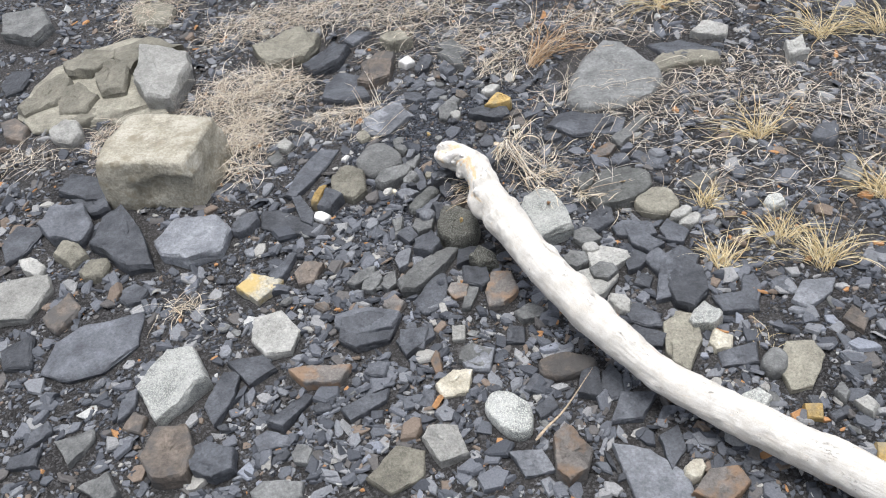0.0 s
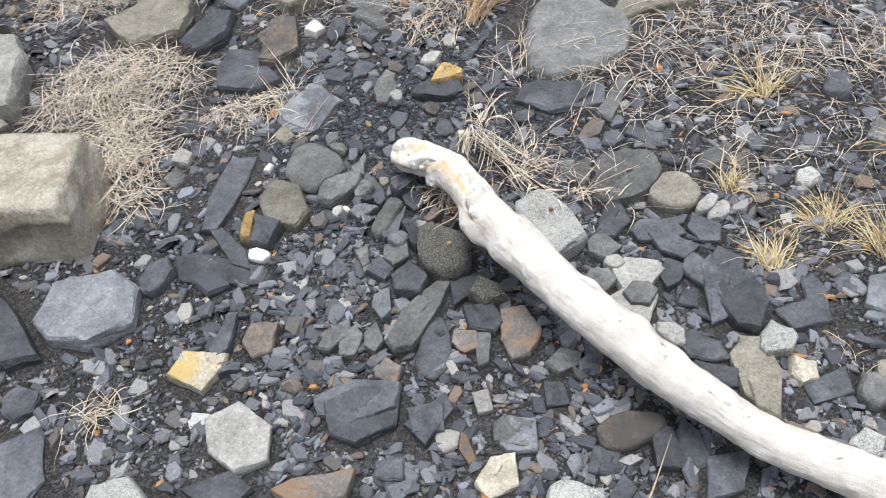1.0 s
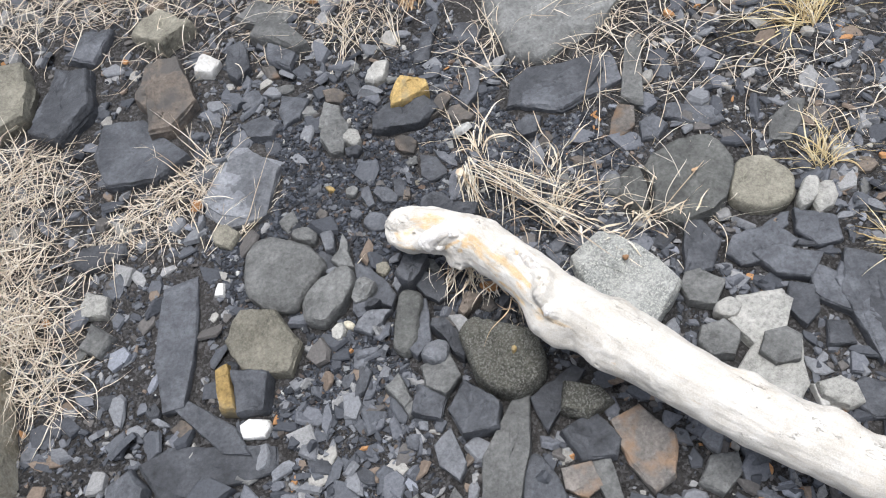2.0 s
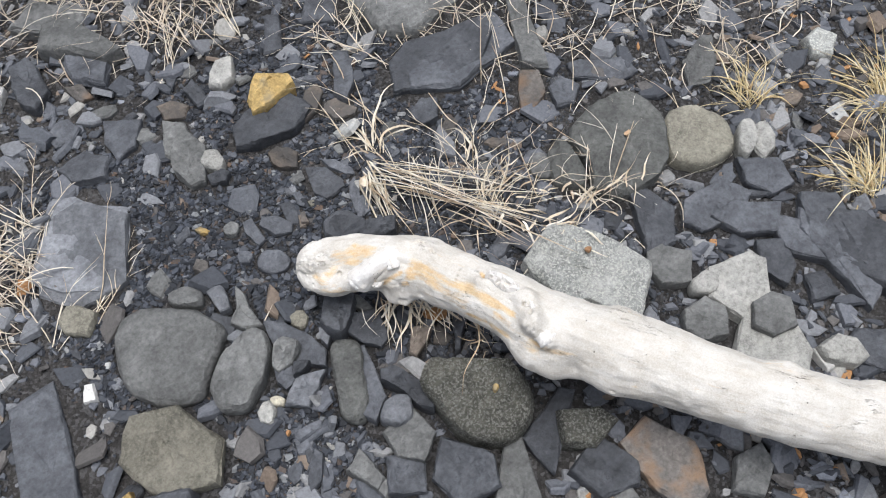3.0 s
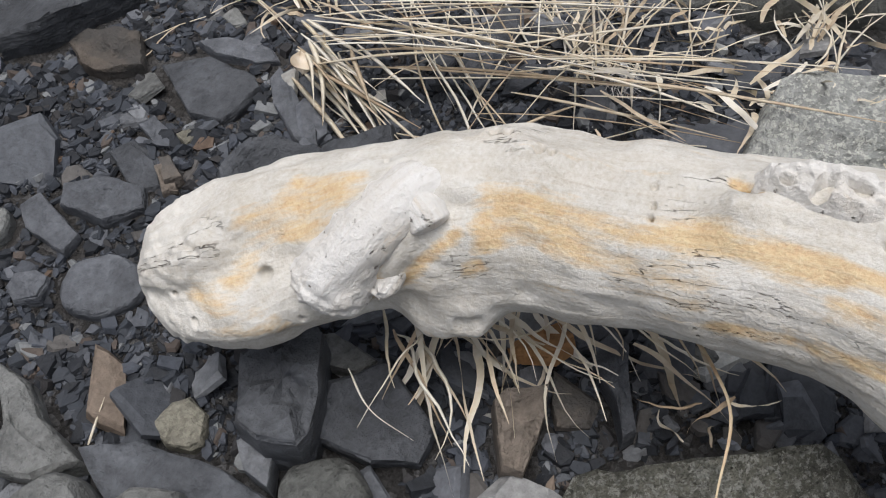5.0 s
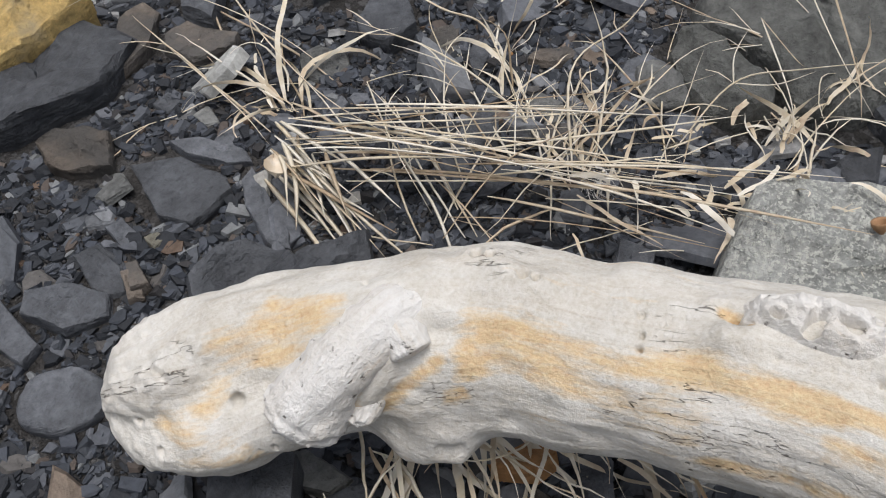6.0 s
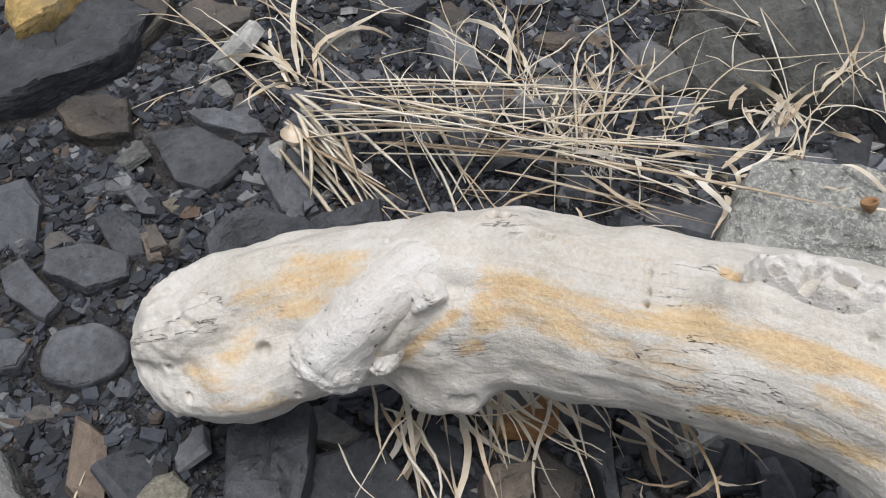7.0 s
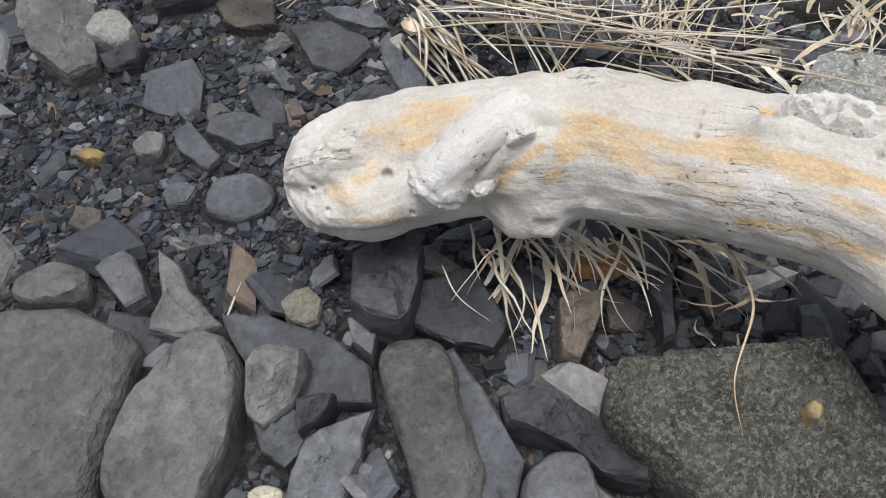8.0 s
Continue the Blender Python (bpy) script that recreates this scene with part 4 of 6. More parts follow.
hewn(GREY, -0.274, 1.522, 0.016, 308, 0.000, (-0.012, -0.031), (0.032, 0.001), (0.033, 0.031), (-0.009, 0.018), (-0.033, -0.020))
hewn(BLUE, -0.178, 1.576, 0.014, 309, 0.000, (-0.019, -0.004), (-0.004, -0.037), (0.017, -0.018), (0.019, 0.037), (-0.014, 0.028))
hewn(GREY, 0.129, 1.386, 0.016, 310, 0.000, (-0.017, -0.026), (0.026, -0.011), (0.036, 0.016), (-0.002, 0.026), (-0.036, 0.004))
hewn(SLATE, 0.002, 1.577, 0.014, 311, 0.000, (-0.046, -0.035), (0.046, 0.019), (0.036, 0.035), (-0.045, 0.022))
hewn(SLATE, 0.250, 1.212, 0.016, 312, 0.000, (-0.026, -0.048), (0.026, -0.062), (0.018, 0.013), (-0.012, 0.062))
worn(BROWN, 0.206, 1.236, 0.020, 313, 0.000, (-0.061, -0.025), (-0.008, -0.038), (0.057, -0.010), (0.061, 0.020), (-0.010, 0.038), (-0.061, 0.017))
hewn(RUST, -0.037, 1.467, 0.012, 314, 0.000, (-0.025, -0.002), (-0.005, -0.026), (0.021, -0.021), (0.025, 0.014), (-0.016, 0.026))
hewn(GREY, -0.005, 1.446, 0.012, 315, 0.000, (-0.019, -0.043), (0.002, -0.037), (0.019, 0.029), (-0.014, 0.043))
hewn(RUST, -0.182, 1.428, 0.018, 316, 0.000, (-0.026, -0.009), (0.009, -0.028), (0.027, -0.001), (-0.001, 0.028), (-0.027, 0.011))
hewn(SLATE, -0.242, 1.381, 0.018, 317, 0.000, (-0.072, -0.015), (0.001, -0.042), (0.067, -0.031), (0.078, 0.016), (-0.002, 0.042), (-0.078, 0.024))
hewn(SLATE, -0.128, 1.321, 0.018, 318, 0.000, (-0.030, -0.022), (0.026, -0.026), (0.032, 0.026), (-0.032, 0.023))
hewn(GREY, 0.013, 1.269, 0.020, 319, 0.000, (-0.038, -0.012), (0.020, -0.034), (0.038, 0.011), (-0.009, 0.034), (-0.033, 0.021))
hewn(SLATE, 0.098, 1.329, 0.014, 320, 0.000, (-0.021, -0.024), (0.019, -0.026), (0.021, 0.016), (-0.016, 0.026))
hewn(SLATE, -0.480, 1.565, 0.014, 321, 0.000, (-0.018, -0.052), (0.009, -0.032), (0.028, 0.049), (0.009, 0.052), (-0.028, -0.028))
hewn(PALE, -0.029, 1.337, 0.012, 322, 0.000, (-0.012, -0.023), (0.016, -0.020), (0.015, 0.023), (-0.016, 0.021))
hewn(SLATE, -0.134, 1.776, 0.016, 323, 0.000, (-0.023, -0.050), (0.009, -0.032), (0.034, 0.041), (0.006, 0.050), (-0.034, -0.013))
hewn(OLIVE, 0.443, 1.298, 0.016, 324, 0.000, (-0.034, -0.035), (-0.012, -0.072), (0.017, -0.055), (0.034, 0.039), (0.006, 0.072), (-0.030, 0.044))
hewn(SLATE, 0.372, 1.311, 0.014, 325, 0.000, (-0.020, -0.024), (0.033, -0.035), (0.046, -0.001), (-0.018, 0.035), (-0.046, -0.004))
hewn(SLATE, -0.124, 1.318, 0.016, 326, 0.000, (-0.014, -0.047), (0.044, 0.014), (0.035, 0.047), (-0.044, 0.002))
hewn(SLATE, -0.374, 1.141, 0.016, 327, 0.000, (-0.005, -0.049), (0.044, 0.041), (0.024, 0.049), (-0.044, -0.034))
hewn(SLATE, -0.488, 1.252, 0.014, 328, 0.000, (0.007, -0.042), (0.061, 0.002), (0.026, 0.042), (-0.061, 0.022))
hewn(GREY, -0.835, 1.062, 0.016, 329, 0.000, (0.014, -0.047), (0.044, 0.019), (0.033, 0.047), (-0.044, 0.014))
hewn(GREY, -0.734, 0.965, 0.018, 330, 0.000, (0.035, -0.040), (0.048, -0.010), (0.005, 0.040), (-0.048, 0.003))
hewn(BLUE, 0.129, 1.013, 0.014, 331, 0.000, (-0.013, -0.030), (0.045, -0.019), (0.020, 0.030), (-0.045, 0.019))
hewn(SLATE, 0.553, 1.253, 0.014, 332, 0.000, (-0.036, -0.027), (0.036, -0.023), (0.041, 0.027), (-0.041, 0.009))
hewn(SLATE, 0.393, 1.042, 0.014, 333, 0.000, (-0.008, -0.051), (0.024, -0.005), (0.017, 0.051), (-0.024, 0.021))
hewn(SLATE, 0.331, 1.132, 0.016, 334, 0.000, (0.015, -0.031), (0.050, 0.034), (-0.022, 0.036), (-0.050, -0.036))
hewn(SLATE, 0.575, 1.398, 0.014, 335, 0.000, (-0.033, -0.030), (0.043, -0.026), (0.049, 0.030), (-0.049, 0.019))
hewn(BROWN, 0.802, 1.338, 0.014, 336, 0.000, (0.006, -0.038), (0.027, -0.002), (0.005, 0.038), (-0.027, 0.001))
hewn(SLATE, 0.433, 1.483, 0.016, 337, 0.000, (0.022, -0.064), (0.028, 0.078), (0.001, 0.061), (-0.028, -0.078))
hewn(GREY, 0.412, 2.041, 0.016, 338, 0.000, (-0.031, -0.087), (0.059, 0.058), (0.047, 0.087), (-0.059, -0.059))
hewn(PALE, -1.088, 2.455, 0.080, 339, 0.000, (0.009, -0.155), (0.095, -0.157), (0.109, 0.023), (0.060, 0.145), (-0.109, 0.157), (-0.078, -0.019))
hewn(OLIVE, -1.389, 2.596, 0.050, 340, 0.000, (-0.047, -0.082), (0.037, -0.094), (0.075, 0.023), (0.102, 0.094), (-0.060, 0.093), (-0.102, -0.013))
hewn(OLIVE, -1.275, 2.496, 0.050, 341, 0.000, (0.016, -0.129), (0.094, -0.113), (0.057, 0.057), (-0.079, 0.129), (-0.094, 0.058))
hewn(OLIVE, -1.477, 2.418, 0.045, 342, 0.000, (-0.029, -0.122), (0.064, -0.070), (0.070, 0.071), (0.007, 0.122), (-0.051, 0.053), (-0.070, -0.085))
hewn(OLIVE, -1.353, 2.388, 0.045, 343, 0.000, (-0.026, -0.095), (0.073, -0.098), (0.081, -0.012), (-0.036, 0.098), (-0.081, 0.009))
hewn(OLIVE, -1.202, 2.626, 0.050, 344, 0.000, (-0.102, -0.023), (-0.001, -0.117), (-0.028, 0.040), (0.134, 0.045), (-0.024, 0.117), (-0.134, 0.049))
worn(PALE, -1.317, 2.199, 0.040, 345, 0.000, (0.014, -0.064), (0.066, -0.026), (0.019, 0.060), (-0.064, 0.064), (-0.066, -0.011))
worn(OLIVE, -1.285, 2.284, 0.035, 346, 0.000, (-0.000, -0.050), (0.063, 0.016), (0.018, 0.050), (-0.063, -0.012))
hewn(OLIVE, -1.096, 2.282, 0.020, 347, 0.000, (-0.017, -0.061), (0.094, -0.007), (0.048, 0.061), (-0.094, -0.031))
worn(GREY, -1.502, 2.328, 0.020, 348, 0.000, (-0.008, -0.055), (0.053, -0.055), (0.045, 0.015), (-0.018, 0.055), (-0.053, -0.002))
hewn(GREY, -1.811, 2.929, 0.040, 349, 0.000, (0.107, -0.124), (0.134, -0.003), (0.042, 0.124), (-0.134, 0.110), (-0.066, -0.054))
hewn(OLIVE, -0.687, 2.606, 0.040, 350, 0.000, (-0.045, -0.102), (0.086, -0.077), (0.115, 0.002), (0.052, 0.102), (-0.115, 0.009))
hewn(BROWN, -0.349, 2.437, 0.040, 351, 0.000, (-0.012, -0.093), (0.051, -0.047), (0.052, 0.077), (-0.006, 0.093), (-0.052, -0.088))
hewn(SLATE, -0.534, 2.531, 0.030, 352, 0.000, (-0.022, -0.100), (0.055, -0.050), (0.070, 0.054), (0.011, 0.100), (-0.070, -0.049))
hewn(OLIVE, -0.305, 2.619, 0.030, 353, 0.000, (-0.012, -0.064), (0.061, -0.033), (0.012, 0.064), (-0.061, 0.016))
flush(GREY, 0.392, 2.328, 0.040, 354, -0.014, (0.086, -0.164), (0.154, -0.027), (0.005, 0.198), (-0.126, 0.045), (-0.154, -0.198))
hewn(PALE, 0.699, 2.510, 0.024, 355, 0.000, (0.043, -0.047), (0.062, 0.025), (-0.020, 0.047), (-0.062, -0.009))
hewn(PALE, 0.920, 2.364, 0.030, 356, 0.000, (-0.033, -0.061), (0.029, -0.034), (0.033, 0.061), (-0.025, 0.032))
hewn(SLATE, -1.125, 1.921, 0.030, 357, 0.000, (0.005, -0.062), (0.097, -0.053), (0.025, 0.036), (-0.085, 0.062), (-0.097, -0.011))
hewn(SLATE, -1.099, 1.851, 0.030, 358, 0.000, (0.020, -0.053), (0.075, -0.039), (0.027, 0.053), (-0.075, 0.022))
worn(SLATE, 0.899, 1.954, 0.030, 359, 0.000, (0.019, -0.043), (0.047, 0.029), (-0.006, 0.043), (-0.047, -0.021))
hewn(GREY, 0.912, 1.782, 0.030, 360, 0.000, (0.008, -0.040), (0.033, 0.004), (0.004, 0.040), (-0.033, -0.000))


# ---- driftwood ----
SPINE = np.array([
    (-0.1062, 1.9237, 0.0680, 0.0235), (-0.0795, 1.8975, 0.0660, 0.0350), (-0.0545, 1.8755, 0.0720, 0.0345), (-0.0308, 1.8451, 0.0814, 0.0358),
    (-0.0023, 1.8028, 0.0925, 0.0369), (0.0098, 1.7553, 0.1053, 0.0336), (0.0268, 1.6938, 0.1237, 0.0373), (0.0376, 1.6487, 0.1254, 0.0410),
    (0.0783, 1.5629, 0.1255, 0.0426), (0.1393, 1.4428, 0.1264, 0.0396), (0.2106, 1.3325, 0.1172, 0.0399), (0.3060, 1.2181, 0.0981, 0.0358),
    (0.3983, 1.1261, 0.0823, 0.0339), (0.4993, 1.0633, 0.0739, 0.0374), (0.5928, 0.9989, 0.0700, 0.0384), (0.6911, 0.9317, 0.0705, 0.0389),
    (0.8300, 0.8330, 0.0620, 0.0340), (0.9800, 0.7400, 0.0500, 0.0220)])


def spline(ctrl, at):
    """Catmull-Rom through the rows of ctrl."""
    ctrl = np.vstack([2 * ctrl[0] - ctrl[1], ctrl, 2 * ctrl[-1] - ctrl[-2]])
    i = np.clip(at.astype(int), 0, len(ctrl) - 4)
    f = (at - i)[:, None]
    a, b, c, d = ctrl[i], ctrl[i + 1], ctrl[i + 2], ctrl[i + 3]
    return 0.5 * (2 * b + (c - a) * f + (2 * a - 5 * b + 4 * c - d) * f**2 + (3 * b - a - 3 * c + d) * f**3)


def tube(centre, radius, sides, up=(0, 0, 1)):
    """Rings round a line: the places, the ways outwards and the angle of each vertex."""
    t = np.gradient(centre, axis=0)
    t /= np.linalg.norm(t, axis=1)[:, None]
    n1 = np.array(up) - t * (t @ np.array(up))[:, None]
    n1 /= np.linalg.norm(n1, axis=1)[:, None]
    n2 = np.cross(t, n1)
    a = np.arange(sides) * 2 * np.pi / sides
    out = np.cos(a)[None, :, None] * n1[:, None] + np.sin(a)[None, :, None] * n2[:, None]
    return centre[:, None] + out * np.asarray(radius)[:, None, None], out, a


def tube_faces(rings, sides):
    faces = [(i * sides + j, i * sides + (j + 1) % sides, (i + 1) * sides + (j + 1) % sides, (i + 1) * sides + j) for i in range(rings - 1) for j in range(sides)]
    return faces + [tuple(range(sides))[::-1], tuple(range((rings - 1) * sides, rings * sides))]


def wooden(name, verts, faces, grain, patch, material=WOOD):
    me = mesh_of(name, verts, faces, material)
    me.attributes.new("grain", "FLOAT_VECTOR", "POINT").data.foreach_set("vector", np.asarray(grain, np.float32).ravel())
    me.attributes.new("patch", "FLOAT", "POINT").data.foreach_set("value", np.asarray(patch, np.float32).ravel())
    return me


def near_line(p, a, b):
    a, b = np.array(a), np.array(b)
    f = np.clip(((p - a) @ (b - a)) / ((b - a) @ (b - a)), 0, 1)
    return np.linalg.norm(p - a - f[:, None] * (b - a), axis=1)


def driftwood():
    fine = np.linspace(0, len(SPINE) - 1, 4000)
    line = spline(SPINE, fine)
    line[:, 2] += gz(line[:, 0], line[:, 1])
    s = np.r_[0, np.cumsum(np.linalg.norm(np.diff(line[:, :3], axis=0), axis=1))]
    at = np.r_[np.linspace(0, 0.03, 46), np.arange(0.0307, 0.33, 0.0008), np.arange(0.331, 0.5, 0.002), np.arange(0.5, s[-1], 0.005)]
    line = np.stack([np.interp(at, s, line[:, i]) for i in range(4)], 1)
    rings, sides = len(at), 250
    head = np.clip((0.026 - at) / 0.026, 0, 1)
    tail = np.clip((at - at[-1] + 0.03) / 0.03, 0, 1)
    radius = line[:, 3] * np.maximum((1 - head**2.6) ** 0.46, 0.03) * (1 + 0.25 * head**2) * np.maximum((1 - tail**2) ** 0.5, 0.05)
    verts, out, angle = tube(line[:, :3], radius, sides)
    p, o = verts.reshape(-1, 3).copy(), out.reshape(-1, 3)
    along, round_ = np.repeat(at, sides), np.tile(angle, rings)
    grain = np.stack([along, 0.04 * np.cos(round_), 0.04 * np.sin(round_)], 1)
    move = 0.0035 * vnoise(p, 22, 1) + 0.0018 * vnoise(p, 55, 2) + 0.0007 * vnoise(p, 150, 3)
    move += 0.0005 * vnoise(grain * (14, 130, 130), 1.0, 4) + 0.0002 * vnoise(grain * (30, 380, 380), 1.0, 5)
    rough_end = np.exp(-((along / 0.035) ** 2))
    furrow = np.exp(-((along / 0.11) ** 4))
    move += furrow * 0.0026 * vnoise(grain * (30, 90, 90) + 0.6 * vnoise(p, 40, 20)[:, None], 1.0, 21)
    move += rough_end * (0.0022 * vnoise(p, 95, 6) + 0.0016 * vnoise(p, 290, 7))

    def swell(a, b, wide, high, coarse=0.0):
        near = near_line(p, a, b) / wide
        mask = np.exp(-(near**4 if coarse else near**2))
        move[:] += high * mask + coarse * mask * (vnoise(p, 170, 8) + 0.6 * vnoise(p, 380, 9))

    ways = np.gradient(line[:, :3], axis=0)
    ways /= np.linalg.norm(ways, axis=1)[:, None]

    def on(far, degrees, out=0.0):
        """A place on the log: metres from its head, degrees round from the top, and how far off its surface."""
        c = np.array([np.interp(far, at, line[:, i]) for i in range(4)])
        w = np.array([np.interp(far, at, ways[:, i]) for i in range(3)])
        w /= np.linalg.norm(w)
        up = np.array((0, 0, 1)) - w * w[2]
        up /= np.linalg.norm(up)
        a = radians(degrees)
        return c[:3] + (c[3] + out) * (math.cos(a) * up + math.sin(a) * np.cross(w, up))

    # the head's two lobes, the groove between them, and its eye
    swell(on(0.003, 60), on(0.026, 54), 0.007, -0.007)
    swell(on(0.014, 20), on(0.03, 8), 0.018, 0.0015)
    swell(on(0.03, 78), on(0.050, 92), 0.020, 0.009)
    swell(on(0.028, 17), on(0.034, 19), 0.0065, 0.003)
    swell(on(0.024, 16), on(0.032, 26), 0.0018, -0.003)
    swell(on(0.040, 40), on(0.055, 30), 0.010, -0.004)
    swell(on(0.062, 50), on(0.063, 52), 0.0075, 0.0025)
    swell(on(0.036, 96), on(0.060, 100), 0.008, -0.005)
    # round the branch stub: root, fold and channel
    swell(on(0.136, 4), on(0.112, 38), 0.017, 0.004)
    swell(on(0.112, 38), on(0.094, 66), 0.018, 0.004)
    swell(on(0.146, 30), on(0.122, 74), 0.006, -0.0045)
    swell(on(0.121, 38), on(0.104, 84), 0.0055, -0.004)
    swell(on(0.088, 20), on(0.078, 56), 0.009, -0.003)
    swell(on(0.100, 112), on(0.118, 100), 0.011, -0.006)
    swell(on(0.122, 122), on(0.146, 116), 0.0095, 0.012)
    swell(on(0.140, 108), on(0.148, 108), 0.003, -0.004)
    # knots and swellings further along
    swell(on(0.160, -24), on(0.166, -20), 0.007, 0.003)
    swell(on(0.174, -8), on(0.184, -4), 0.007, 0.003)
    swell(on(0.252, 12), on(0.256, 13), 0.0050, 0.0030)
    swell(on(0.250, -6), on(0.256, -2), 0.0040, -0.004)
    swell(on(0.258, -8), on(0.294, 0), 0.014, 0.003)
    swell(on(0.300, 4), on(0.318, 30), 0.013, 0.006, 0.0008)
    swell(on(0.318, 30), on(0.338, 46), 0.011, 0.008, 0.0008)
    swell(on(0.326, 104), on(0.352, 108), 0.020, 0.014)
    swell(on(0.362, 90), on(0.372, 86), 0.012, -0.006)
    swell(on(0.364, 22), on(0.367, 23), 0.006, 0.0025)
    swell(on(0.402, -48), on(0.410, -46), 0.016, 0.006)
    swell(on(0.406, 96), on(0.420, 92), 0.016, 0.006)
    swell(on(0.490, 58), on(0.498, 62), 0.012, 0.002, 0.0008)
    swell(on(0.578, -54), on(0.588, -52), 0.016, 0.007)
    swell(on(0.690, -54), on(0.700, -52), 0.018, 0.007)
    swell(on(0.760, -54), on(0.770, -52), 0.020, 0.005)
    # beetle holes and open pits
    for far, degrees, wide, deep in (
        (0.018, 56, 0.0016, 0.003), (0.026, 72, 0.0017, 0.003), (0.062, 51, 0.0030, 0.004), (0.059, 90, 0.0022, 0.003),
        (0.074, 82, 0.0014, 0.002), (0.160, -21, 0.0027, 0.005), (0.165, -18, 0.0018, 0.003), (0.179, -5, 0.0026, 0.004), (0.184, -4, 0.0018, 0.004),
        (0.120, -6, 0.0016, 0.002), (0.131, 24, 0.0014, 0.002), (0.226, 16, 0.0013, 0.003), (0.226, 24, 0.0012, 0.003), (0.224, 2, 0.0018, 0.002),
        (0.254, -2, 0.0030, 0.005), (0.266, 18, 0.0010, 0.002), (0.290, 20, 0.0013, 0.003), (0.302, 14, 0.0026, 0.005), (0.312, 20, 0.0024, 0.005), (0.420, 90, 0.0024, 0.004)):
        move[:] -= 1.5 * deep * np.exp(-((np.linalg.norm(p - on(far, degrees), axis=1) / (0.85 * wide)) ** 4))
    # ochre heartwood where the bleached skin is worn off, plus brownish fold shading painted in
    patch = np.zeros(len(p))
    for (far_a, deg_a), (far_b, deg_b), wide, strength in (
        ((0.160, 24), (0.161, 52), 0.0085, 0.68), ((0.168, 32), (0.210, 37), 0.0110, 0.68), ((0.210, 36), (0.248, 31), 0.0085, 0.72), ((0.248, 31), (0.280, 36), 0.0070, 0.85),
        ((0.280, 36), (0.298, 34), 0.0050, 0.75), ((0.196, 52), (0.244, 60), 0.0100, 0.72), ((0.150, 68), (0.156, 66), 0.0045, 0.8), ((0.252, 82), (0.272, 78), 0.0065, 0.75),
        ((0.284, 56), (0.300, 52), 0.0060, 0.7), ((0.282, 78), (0.302, 72), 0.0070, 0.65), ((0.066, 28), (0.100, 15), 0.0105, 0.72), ((0.086, -2), (0.112, 5), 0.0050, 0.6),
        # head's lower lobe: ochre also paints its shaded folds; later rows follow carved channels
        ((0.048, 50), (0.060, 30), 0.0085, 0.68), ((0.030, 60), (0.056, 66), 0.0085, 0.62), ((0.052, 90), (0.064, 88), 0.0060, 0.6), ((0.146, 46), (0.120, 74), 0.0050, 0.85),
        ((0.121, 38), (0.105, 84), 0.0045, 0.8), ((0.250, -6), (0.257, -2), 0.0032, 1.0), ((0.122, 118), (0.140, 122), 0.0060, 0.55), ((0.300, 52), (0.330, 62), 0.0080, 0.5),
        ((0.340, 60), (0.440, 66), 0.0060, 0.35)):
        patch = np.maximum(patch, strength * np.exp(-((near_line(p, on(far_a, deg_a), on(far_b, deg_b)) / wide) ** 2)))
    p = p + o * move[:, None]
    log = new("driftwood_log", wooden("driftwood_log", p, tube_faces(rings, sides), grain, patch))
    tagged(log, "long bleached white driftwood log with ochre streaks on slate gravel", "driftwood")

    def stub(name, label, places, ra, rb, coarse):
        places = np.array(places)
        reach = np.linalg.norm(np.diff(places, axis=0), axis=1).sum()
        u = np.r_[np.linspace(0, 0.8, 40), np.linspace(0.815, 1, 26)]
        q = np.clip((u - 0.8) / 0.2, 0, 1)
        r = (ra + (rb - ra) * u) * np.maximum((1 - q**2.5) ** 0.45, 0.03)
        v, w, ang = tube(spline(places, u * (len(places) - 1)), r, 56, (0.3, -0.2, 1))
        v, w = v.reshape(-1, 3).copy(), w.reshape(-1, 3)
        end = np.repeat(u, 56) ** 3
        v += w * (0.0016 * vnoise(v, 70, 11) + (0.0005 + coarse * end) * vnoise(v, 260, 12) + coarse * end * vnoise(v, 520, 13))[:, None]
        g = np.stack([np.repeat(u, 56) * reach, 0.02 * np.cos(np.tile(ang, len(u))), 0.02 * np.sin(np.tile(ang, len(u)))], 1)
        part(name, wooden(name, v, tube_faces(len(u), 56), g, np.zeros(len(v)), CRUMBLED), log, label)

    stub("branch_stub", "broken-off weathered branch stub with a crumbly end", (on(0.138, 2, -0.012), on(0.127, 16, -0.0060), on(0.112, 38, -0.0010), on(0.098, 60, 0.0015), on(0.086, 77, 0.0040)), 0.0125, 0.0158, 0.0016)
    stub("branch_nub", "small crumbled nub beside the branch stub", (on(0.121, 58, -0.006), on(0.1105, 77, 0.0045)), 0.0065, 0.0052, 0.0016)
    stub("branch_nub", "rounded worn knot above the branch stub", (on(0.127, 16, -0.004), on(0.133, 30, -0.0022), on(0.1365, 42, -0.0022)), 0.0085, 0.0080, 0.0008)

    def knot(name, label, places, wide, high):
        """A rough, pitted plateau of hard wood along a line of places."""
        a, b = np.array(places[0]), np.array(places[1])
        way = (b - a) / np.linalg.norm(b - a)
        mid = (a + b) / 2
        spot = line[np.argmin(np.linalg.norm(line[:, :3] - mid, axis=1)), :3]
        up = mid - spot - way * ((mid - spot) @ way)
        up /= np.linalg.norm(up)
        side = np.cross(up, way)
        u, ang = np.meshgrid(np.linspace(0.02, 1, 46) ** 0.6, np.arange(140) * 2 * np.pi / 140, indexing="ij")
